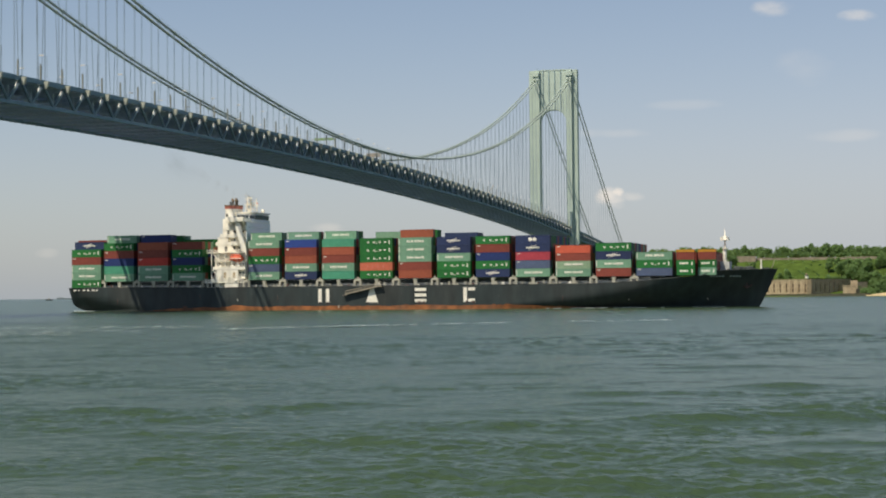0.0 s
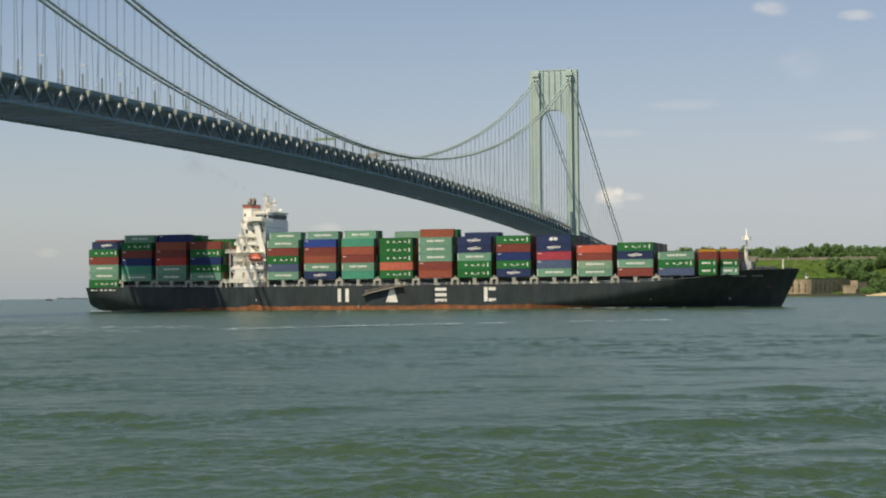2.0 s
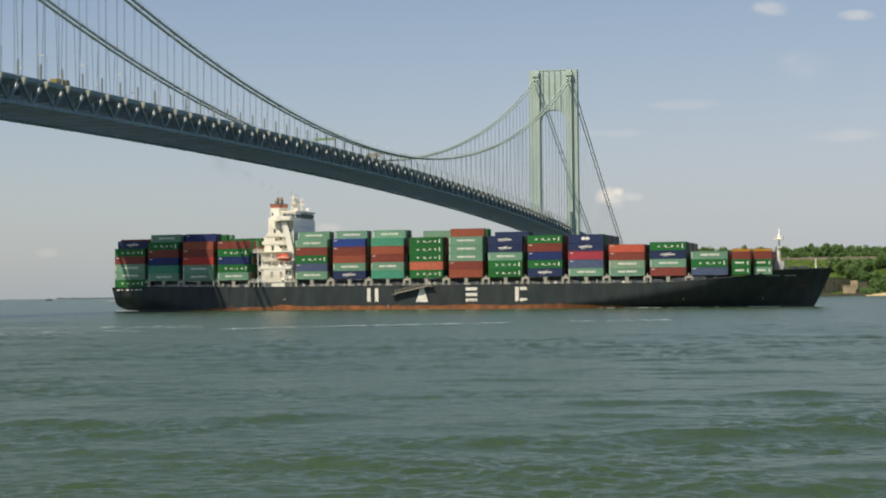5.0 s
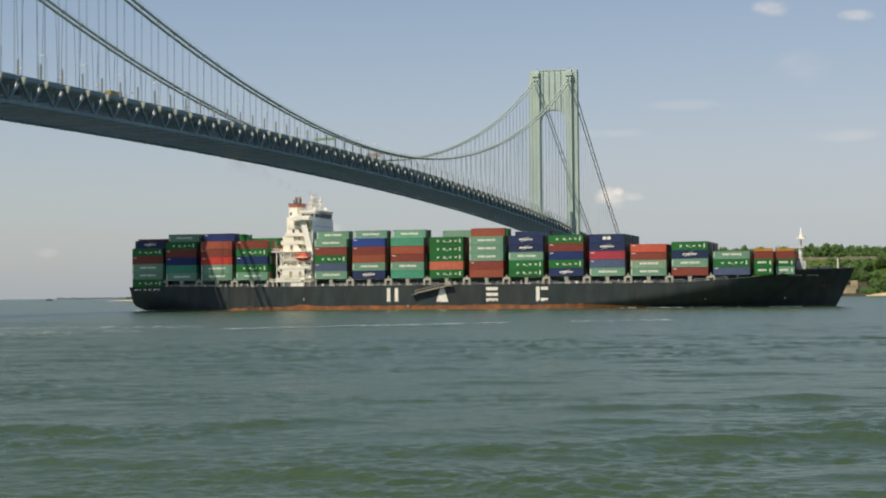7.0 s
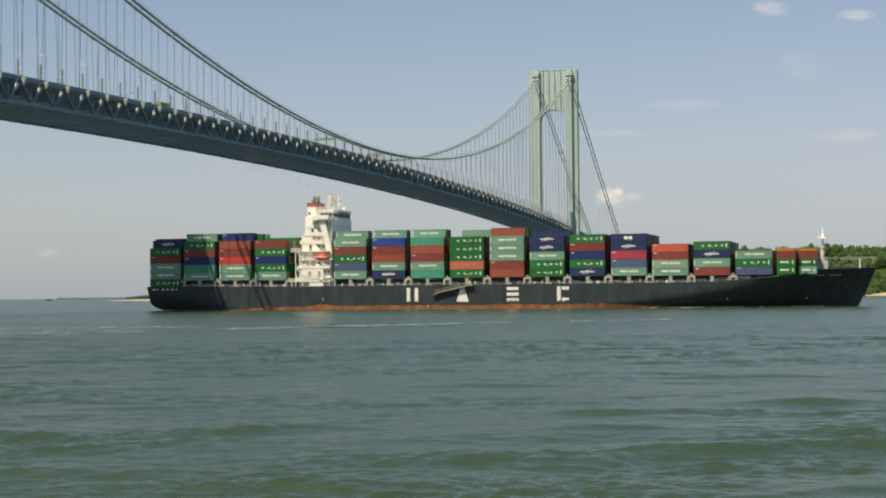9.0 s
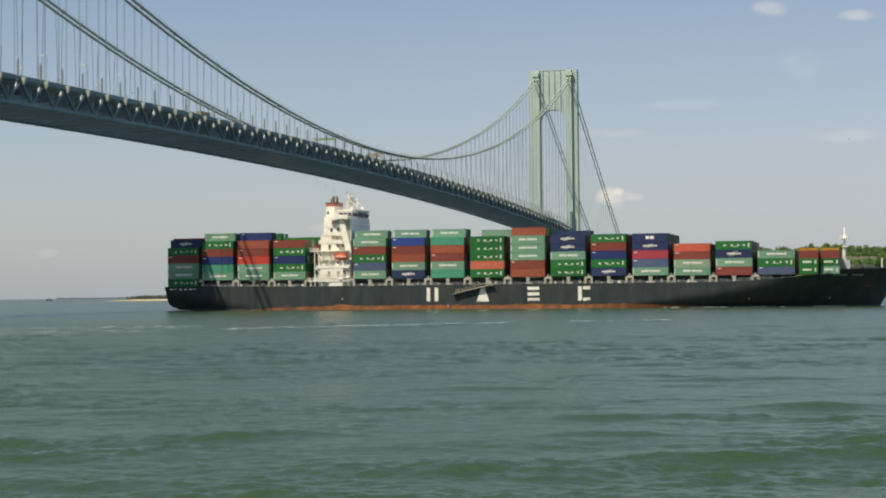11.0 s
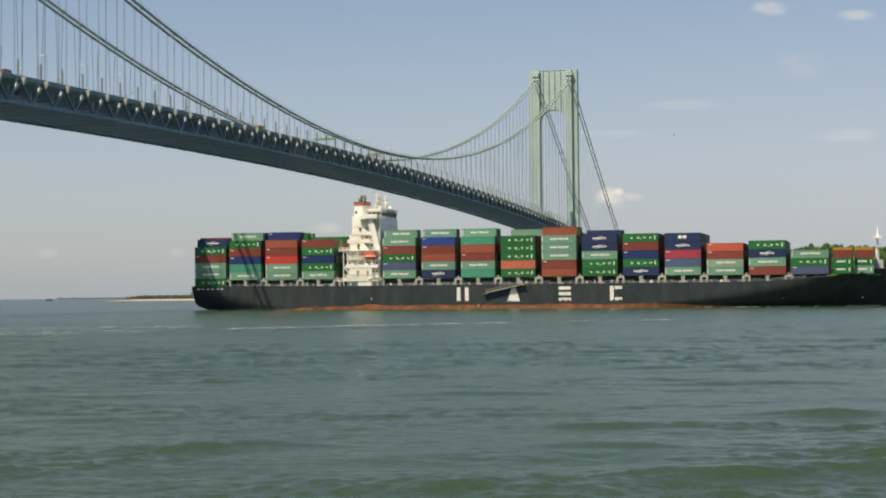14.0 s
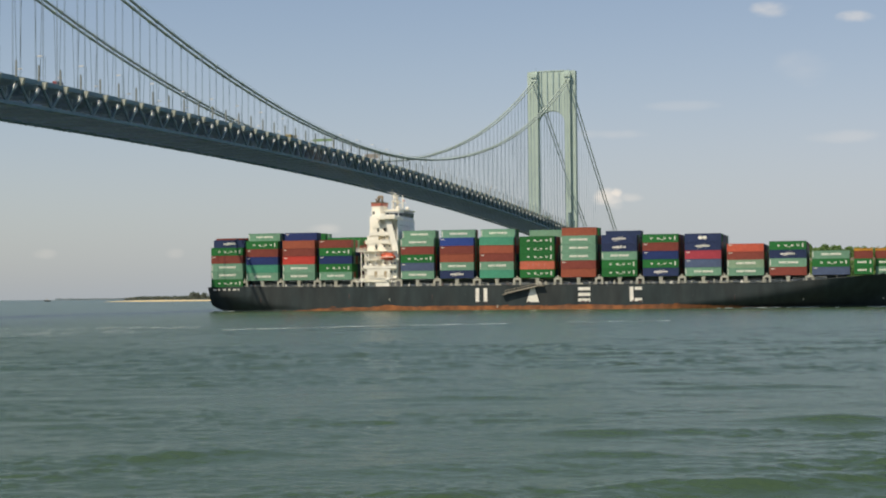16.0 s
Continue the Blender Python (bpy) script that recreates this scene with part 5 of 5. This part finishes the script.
def fort_wall(p0, p1, height, bays):
    """A curtain wall from p0 to p1 with recessed embrasures in three rows, each opening cut through the face."""
    d = Vector((p1[0] - p0[0], p1[1] - p0[1], 0))
    ln = d.length
    ang = math.atan2(d.y, d.x)
    m = Matrix.Translation((p0[0], p0[1], 1.8)) @ Matrix.Rotation(ang, 4, "Z")
    face = Build()
    step = ln / bays
    inside = -1.3 if (Matrix.Rotation(ang, 3, "Z") @ Vector((0, 1, 0))).x < 0 else 1.3
    y0, y1 = min(0, inside), max(0, inside)
    rows_ = ((1.4, 4.4), (5.2, 8.9), (9.8, 10.6))
    for i in range(bays):
        x0 = i * step
        face.box(x0, x0 + step * 0.36, y0, y1, -1.5, height, m)
        face.box(x0 + step * 0.64, x0 + step, y0, y1, -1.5, height, m)
        zs = [-1.5] + [z for r in rows_ for z in r] + [height]
        for k in range(0, len(zs), 2):
            face.box(x0 + step * 0.36, x0 + step * 0.64, y0, y1, zs[k], zs[k + 1], m)
    part("wall", face, STONE, fort)
    pil = Build()
    for i in range(bays + 1):
        o = -0.45 * (1 if inside > 0 else -1)
        pil.box(i * step - 0.75, i * step + 0.75, min(o, 0), max(o, 0), -1.5, height, m)
    part("pilaster", pil, STONE, fort)
    part("casemate", Build().box(0.3, ln - 0.3, min(inside, inside * 6), max(inside, inside * 6), -1.5, height - 0.5, m), DARK_HOLE, fort)
    o = -0.5 * (1 if inside > 0 else -1)
    part("cornice", Build().box(-0.3, ln + 0.3, min(o, inside), max(o, inside), height, height + 0.7, m), STONE, fort)
    part("turf_roof", Build().box(0.2, ln - 0.2, min(inside * 0.2, inside * 7), max(inside * 0.2, inside * 7), height + 0.7, height + 1.5, m), GRASS, fort)


fort_wall((36, -72), (11, 0), 12.2, 13)
fort_wall((11, 0), (66, 37), 12.2, 9)
part("corner_pier", bevelled(part("corner_pier", Build().box(9.8, 13.5, -1.8, 2.2, 0, 14.6), STONE, fort), 0.3).data, None, fort).location = (0, 0, 0.02)
part("gatehouse", Build().box(34, 41, 37, 43, 0, 13.4), STONE, fort)
part("gate_wing", Build().prism([(34.5, 43), (44, 52), (52, 52), (52, 43)], "z", 0, 12.0), STONE, fort)
part("landing_block", Build().box(20, 32, 30, 41, 0, 8.2), STONE, fort)
part("landing_parapet", Build().box(19.6, 32.4, 29.6, 41.4, 8.2, 8.9), STONE, fort)
lh = tagged(new("lighthouse"), "small white lighthouse on the fort's roof corner", "lighthouse")
lh.matrix_world = SHORE @ Matrix.Translation((14, -1.5, 14.6))
part("tower", Build().tube([(0, 0, 0), (0, 0, 2.6)], [1.7, 1.4], 12), WHITE, lh)
part("gallery", Build().tube([(0, 0, 2.6), (0, 0, 2.9)], 1.9, 12), WHITE, lh)
part("lantern", Build().tube([(0, 0, 2.9), (0, 0, 4.3)], 0.95, 10), WINDOW, lh)
part("cap", Build().tube([(0, 0, 4.3), (0, 0, 5.0), (0, 0, 5.5)], [1.3, 0.6, 0.1], 10), DARK_HOLE, lh)
for b, a, w in ((60, -25, 7), (64, 20, 9), (70, 28, 6)):
    ht = land_z(b, a)
    tagged(new("magazine_mound", Build().prism([(-w / 2, 0), (w / 2, 0), (w * 0.35, 3.2), (-w * 0.35, 3.2)], "x", -3, 3).mesh("magazine_mound", STONE_WALL)),
           "low stone magazine on the grass slope", "bunker", "magazines on the slope").matrix_world = SHORE @ Matrix.Translation((b, a, ht - 0.6))


# -------- trees: a trunk with limbs and a crown of many loose leaf tufts
def crown(b, rng, centre, rx, rz, tufts, size):
    lobes = [(Vector((rng.uniform(-1, 1) * rx * 0.6, rng.uniform(-1, 1) * rx * 0.6, rng.uniform(-0.6, 0.75) * rz)), rng.uniform(0.35, 0.62)) for _ in range(9)]
    lobes.append((Vector((0, 0, 0)), 0.72))
    for _ in range(tufts):
        c, k = rng.choice(lobes)
        d = Vector((rng.gauss(0, 1), rng.gauss(0, 1), rng.gauss(0.15, 1))).normalized()
        p = centre + c + Vector((d.x * rx * k, d.y * rx * k, d.z * rz * k)) * rng.uniform(0.75, 1.08)
        n = (d + Vector((rng.uniform(-0.6, 0.6), rng.uniform(-0.6, 0.6), rng.uniform(-0.3, 0.7)))).normalized()
        s = n.orthogonal().normalized()
        q = n.cross(s)
        w = size * rng.uniform(0.55, 1.25)
        a0 = rng.uniform(0, 6.28)
        b.add([p + (s * math.cos(a0 + t) + q * math.sin(a0 + t)) * w * r + n * (0.25 * w * h) for t, r, h in ((0, 1, -1), (1.3, 0.7, 0.3), (2.5, 1, -0.6), (3.7, 0.7, 0.4), (5.0, 0.9, -0.8))],
              ((0, 1, 2), (0, 2, 3), (0, 3, 4)))


PROTO = []
for i in range(4):
    rg = random.Random(40 + i)
    tr = Build().tube([(0, 0, -1), (0.1, 0, 2.2), (0.25 * (i - 1.5), 0.1, 5.0)], [0.42, 0.32, 0.2], 7)
    for k in range(5):
        an_ = k * 1.26 + i
        tr.tube([(0.05, 0, 2.6 + 0.3 * k), (1.4 * math.cos(an_), 1.4 * math.sin(an_), 4.3 + 0.4 * k), (2.5 * math.cos(an_), 2.5 * math.sin(an_), 5.6 + 0.5 * k)], [0.17, 0.11, 0.05], 5)
    cb = Build()
    crown(cb, rg, Vector((0, 0, 6.6)), 4.2, 3.9 + 0.4 * i, 420, 0.85)
    PROTO.append((tr.mesh("trunk", BARK), cb.mesh("crown", LEAF, fix=False)))


def tree(b, a, h, i, label="full-leaved green broadleaf tree on the hill"):
    t = tagged(new("tree"), label, "tree", "trees on the far shore")
    s = h / 10.5
    t.matrix_world = SHORE @ Matrix.Translation((b, a, land_z(b, a) - 0.3)) @ Matrix.Rotation(a * 1.3, 4, "Z") @ Matrix.Diagonal((s, s, s, 1))
    part("trunk", PROTO[i % 4][0], None, t)
    part("crown", PROTO[i % 4][1], None, t)


rt = random.Random(3)
# skyline trees that stand out above the wood
for i, (a, h) in enumerate(((-124, 12.5), (-104, 12.5), (-63, 12.5), (3, 13), (0, 11), (16, 14), (28, 12.5), (32, 12), (58, 11.5), (78, 12), (96, 12))):
    tree(190 + 8 * math.sin(i), a, h, i, "tall broadleaf tree rising above the hilltop wood")
# trees on the slope and round the fort
for i in range(60):
    b, a = rt.uniform(26, 135), rt.uniform(16, 130)
    if a < 46 and b < 48:
        continue
    tree(b, a, rt.uniform(8.5, 14.0), i, "dark green broadleaf tree on the grassy slope")
for i, (b, a, h) in enumerate(((60, 52, 14), (44, 58, 13), (40, 66, 12), (52, 74, 15), (34, 80, 12), (62, 62, 16), (80, 38, 15), (88, 30, 14), (70, 48, 13), (96, 44, 15),
                               (72, -20, 9), (80, -26, 8), (85, -19, 10), (76, -45, 8), (110, -52, 9), (104, -80, 10), (118, -75, 15), (112, -71, 13), (92, -96, 11), (118, -70, 10), (115, -79, 17), (121, -83, 18), (110, -76, 15))):
    tree(b, a, h, i, "dark green broadleaf tree on the grassy slope")
# the hilltop wood, past counting
wood = Build()
for i in range(260):
    a, b = rt.uniform(-300, 300), rt.choice((rt.uniform(160, 200), rt.uniform(200, 320)))
    h = rt.uniform(8.0, 10.8)
    crown(wood, rt, shore(b, a, land_z(b, a) + h * 0.5), h * 0.48, h * 0.52, 95, 1.35)
for i in range(330):
    a, b = rt.uniform(-300, 300), rt.uniform(153.5, 175)
    h = rt.uniform(3.5, 6)
    crown(wood, rt, shore(b, a, land_z(b, a) + h * 0.45), h * 0.7, h * 0.5, 40, 1.1)
tagged(new("wood", wood.mesh("wood", LEAF, fix=False)), "dense green hilltop wood with an uneven skyline", "wood", kind="stuff")
scrub = Build()
for i in range(420):
    b, a = rt.uniform(58, 150), rt.uniform(-200, 20)
    if rt.random() < 0.55:
        continue
    h = rt.uniform(1.0, 2.6)
    crown(scrub, rt, shore(b, a, land_z(b, a) + 0.3), h, h * 0.6, 22, 0.7)
for i in range(240):
    b, a = rt.uniform(14, 60), rt.uniform(47, 190)
    h = rt.uniform(3.0, 6.0)
    crown(scrub, rt, shore(b, a, land_z(b, a) + h * 0.4), h * 0.8, h * 0.6, 50, 1.0)
tagged(new("scrub", scrub.mesh("scrub", LEAF, fix=False)), "low green bushes on the slope and above the beach", "bushes", kind="stuff")


# ---------------------------------------------------------------- low spit far off beyond the stern
def off_axis(turn, dist, z):
    """A place by heading (degrees from +x) and distance from the near shore."""
    return Vector((EYE.x + dist * math.cos(radians(turn)), EYE.y + dist * math.sin(radians(turn)), z))


spit = Build()
for i in range(67):
    tn = 25.59 - i * 0.12
    near = 2150 - 150 * max(0, 24.75 - tn) / 4
    hgt = 0.1 + 0.7 * min(1, max(0, (25.59 - tn) / 2.2))
    ramp_ = min(1, max(0, (25.59 - tn) / 1.3))
    for dd, z in ((-10, -1.0), (0, -0.9 + 0.9 * ramp_), (14, -0.9 + (hgt + 0.9) * ramp_), (90, -0.9 + (hgt + 1.3) * ramp_), (300, -0.7), (320, -1.5)):
        spit.v.append(tuple(off_axis(tn, near + dd, z)))
for i in range(66):
    for j in range(5):
        k = i * 6 + j
        spit.f.append((k, k + 6, k + 7, k + 1))
tagged(new("sand_spit", spit.mesh("sand_spit", SAND, smooth=True)), "low sandy spit across the water", "beach", kind="structure")
grove = Build()
for i in range(190):
    tn = rt.uniform(19.0, 24.6)
    h = rt.uniform(2.8, 4.6) * min(1, 0.3 + (24.7 - tn) * 0.7)
    crown(grove, rt, off_axis(tn, rt.uniform(2190, 2300), 2.4 + h * 0.4), h * 1.1, h * 0.5, 40, 1.5)
for tn, h in ((22.35, 9), (22.15, 8), (21.95, 8.5)):
    crown(grove, rt, off_axis(tn, 2120, 2 + h * 0.5), h * 0.45, h * 0.5, 130, 1.3)
tagged(new("spit_grove", grove.mesh("spit_grove", LEAF_FAR, fix=False)), "low bushes and trees on the spit, greyed for haze", "bushes", kind="stuff")
coast = Build()
for i in range(80):
    tn = 26.9 - i * 0.06
    coast.box(-20, 20, -2.4, 2.4, 0, 3.4 + 2.0 * noise.noise((i * 0.3, 1.0, 0.0)), Matrix.Translation(off_axis(tn, 4300, -0.3)) @ Matrix.Rotation(radians(tn), 4, "Z"))
tagged(new("backdrop", coast.mesh("backdrop", COAST)), "thin dark line of distant coast", "coast", kind="structure")

boat = tagged(new("motor_boat"), "small dark workboat far out on the water", "boat")
boat.matrix_world = Matrix.Translation(off_axis(27.18, 2600, 0)) @ Matrix.Rotation(radians(110), 4, "Z")
part("hull", Build().prism([(-5, 1.4), (5.6, 1.9), (4.6, -0.3), (-4.8, -0.3)], "y", -1.6, 1.6), HULL_BLACK, boat)
part("cabin", Build().box(-1.5, 2.0, -1.2, 1.2, 1.6, 3.6), DECK_GREY, boat)
part("mast", Build().tube([(-1, 0, 3.5), (-1, 0, 6.0)], 0.1), DECK_GREY, boat)

# ---------------------------------------------------------------- foam lines left on the water by the tide
rf = random.Random(21)
foam = Build()


def foam_line(t0, t1, d0, d1, count, spread):
    for _ in range(count):
        f = rf.random()
        tn = t0 + (t1 - t0) * f
        dist = d0 + (d1 - d0) * f + rf.gauss(0, spread)
        m = Matrix.Translation(off_axis(tn, dist, -0.44)) @ Matrix.Rotation(radians(tn - 90 + rf.gauss(0, 4)), 4, "Z")
        ln, w = rf.uniform(0.6, 3.6), rf.uniform(0.15, 0.5)
        top = [(ln * (j / 6 - 0.5), w * math.sin(math.pi * j / 6) * rf.uniform(0.3, 1.0)) for j in range(7)]
        low = [(ln * (j / 6 - 0.5), -w * math.sin(math.pi * j / 6) * rf.uniform(0.2, 1.0)) for j in range(5, 0, -1)]
        pts = [m @ Vector((x, y, 0)) for x, y in top + low]
        foam.add(pts, (tuple(range(len(pts))),))


foam_line(21.3, 11.5, 268, 300, 260, 1.6)
foam_line(29.0, 24.2, 256, 262, 70, 9.0)
foam_line(29.0, 22.0, 300, 292, 90, 6.0)
foam_line(9.5, 6.0, 310, 318, 40, 2.0)
tagged(new("foam_lines", foam.mesh("foam_lines", FOAM, fix=False)), "thin broken streaks of pale foam on the water", "foam", kind="stuff")

# ---------------------------------------------------------------- traffic on the bridge
truck = tagged(new("truck"), "yellow box truck driving on the upper roadway", "truck")
bevelled(part("cargo_box", Build().box(-4.2, 2.6, -1.25, 1.25, 1.0, 2.9), YELLOW, truck), 0.06)
bevelled(part("cab", Build().prism([(3.0, 0.7), (5.4, 0.7), (5.4, 1.9), (4.9, 3.1), (3.0, 3.1)], "y", -1.2, 1.2), YELLOW, truck), 0.06)
part("windscreen", Build().prism([(5.42, 1.95), (4.95, 3.0), (4.90, 3.0), (5.36, 1.95)], "y", -1.05, 1.05), WINDOW, truck)
part("chassis", Build().box(-5.8, 5.2, -0.9, 0.9, 0.55, 1.0), RUBBER, truck)
for wx in (-4.6, -3.4, 4.0):
    for sg in (-1, 1):
        wheel = part("wheel", Build().tube([(0, sg * 0.85, 0), (0, sg * 1.2, 0)], 0.5, 14), RUBBER, truck)
        wheel.location = (wx, 0, 0.5)



def car(label, paint, length, tall):
    """A closed car or van: body, glazed cabin, wheels."""
    c = tagged(new("car"), label, "car")
    h = length / 2
    bevelled(part("body", Build().prism([(-h, 0.35), (h, 0.35), (h, 0.85), (h - 1.2, 1.0), (-h, 1.05)], "y", -0.9, 0.9), paint, c), 0.08)
    bevelled(part("cabin", Build().prism([(-h + 0.1, 1.0), (h - 1.3, 1.0), (h - 2.1, tall), (-h + 0.35, tall)], "y", -0.8, 0.8), paint, c), 0.1)
    part("side_window", Build().prism([(-h + 0.6, 1.12), (h - 1.7, 1.12), (h - 2.2, tall - 0.15), (-h + 0.7, tall - 0.15)], "y", -0.82, -0.79), WINDOW, c)
    for wx in (-h + 0.9, h - 0.9):
        for sg in (-1, 1):
            part("wheel", Build().tube([(0, sg * 0.7, 0), (0, sg * 0.92, 0)], 0.34, 12), RUBBER, c).location = (wx, 0, 0.34)
    return c


van = car("dark red high-sided van driving on the upper roadway", CAR_RED, 6.6, 2.6)
blue_car = car("grey-blue car following the yellow truck", CAR_BLUE, 5.4, 1.9)

# ---------------------------------------------------------------- a gull
gull = tagged(new("gull"), "grey gull flying with spread wings", "bird")
part("body", Build().tube([(-0.35, 0, 0), (-0.15, 0, 0.02), (0.1, 0, 0.03), (0.28, 0, 0.05), (0.38, 0, 0.05)], [0.03, 0.1, 0.12, 0.08, 0.02], 8), GULL, gull, smooth=True)
WING = Build().prism([(-0.13, 0.0), (0.13, 0.0), (0.16, 0.38), (0.0, 0.85), (-0.12, 0.4)], "z", -0.012, 0.012).mesh("wing", GULL)
wing_l = part("wing", WING, None, gull)
wing_r = part("wing", WING, None, gull)


# ---------------------------------------------------------------- thin smoke that trails from the funnel
smoke = tagged(new("smoke_plume"), "faint brown exhaust smoke trailing from the funnel", "smoke")
ks = random.Random(8)
for i in range(9):
    f = (i + 0.4) / 9
    r = 1.1 + 5.6 * f
    c = Vector((-41.0 - 32 * f + ks.gauss(0, 0.5), -1.5 + ks.gauss(0, 0.4), 41.6 + 15.5 * f ** 0.8 + ks.gauss(0, 0.4)))
    puff = Build()
    rings = 6
    for j in range(rings + 1):
        for k in range(20):
            a = 2 * math.pi * k / 20
            q = r * j / rings * (1 + 0.12 * math.sin(3 * a + i))
            puff.v.append((c.x + 1.35 * q * math.cos(a), c.y + 0.25 * r * (j / rings) ** 2 + 0.3 * math.cos(a) * q, c.z + q * math.sin(a)))
    for j in range(rings):
        for k in range(20):
            puff.f.append((j * 20 + k, j * 20 + (k + 1) % 20, j * 20 + 20 + (k + 1) % 20, j * 20 + 20 + k))
    part("puff", puff.mesh("puff", SMOKE, smooth=True, fix=False), None, smoke)


# ---------------------------------------------------------------- what moves
def motions():
    # the ship runs south and swings slowly to port as she goes
    turn = radians(SHIP_TURN)
    start = Vector((-297.013, -82.577, 0)) + Vector((-math.sin(turn), math.cos(turn), 0)) * BEAM
    rows = []
    for t in range(0, 17, 2):
        rows.append((t, pose(start.x - 0.0084 * t, start.y - 3.613 * t, 0, 0, 0, SHIP_TURN + 0.1434 * t)))
    walk(ship, rows)
    for thing, local in CARGO:
        walk(thing, [(t, m @ local) for t, m in rows])
    walk(smoke, rows)
    walk(water, [(t, Matrix.Translation(-AHEAD * 1.5 * t + Vector((-AHEAD.y, AHEAD.x, 0)) * 0.17 * t)) for t in (0, 8, 16)])
    rows = []
    for t, x in ((0, -461), (3.5, -389), (7, -318), (9, -274), (12.5, -202), (14.5, -155), (16, -121)):
        slope = math.degrees(math.atan(-2 * 13.64 * x / TOWER_X ** 2))
        rows.append((t, pose(x, -11.0, deck_z(x) + TRUSS - 0.1, 0, -slope, 0)))
    walk(truck, rows)
    for thing, x0, speed in ((van, -644.8, 17.9), (blue_car, -474.5, 20.9)):
        rows = []
        for t in (0, 4, 8, 12, 16):
            x = x0 + speed * t
            slope = math.degrees(math.atan(-2 * 13.64 * x / TOWER_X ** 2))
            rows.append((t, pose(x, -11.0, deck_z(x) + TRUSS - 0.1, 0, -slope, 0)))
        walk(thing, rows)
    rows = []
    for t, x, y, z in ((0, -131.0, -523.0, 62.0), (9, -182.0, -314.0, 63.5), (12.5, -202.6, -233.1, 65.2), (13.5, -207.9, -211.7, 65.9), (14.0, -210.9, -199.5, 66.3), (14.5, -214.0, -186.8, 68.1), (15.8, -221.5, -156.9, 74.8), (16, -222.7, -152.2, 75.5)):
        rows.append((t, pose(x, y, z, 0, 0, 103.0)))
    walk(gull, rows)
    flap_l, flap_r = [], []
    for i in range(65):
        a = 12 + 26 * math.sin(i * 1.7)
        flap_l.append((i * 0.25, pose(0, 0.08, 0.05, a, 0, 0)))
        flap_r.append((i * 0.25, pose(0, -0.08, 0.05, 180 - a, 0, 0)))
    walk(wing_l, flap_l)
    walk(wing_r, flap_r)


motions()
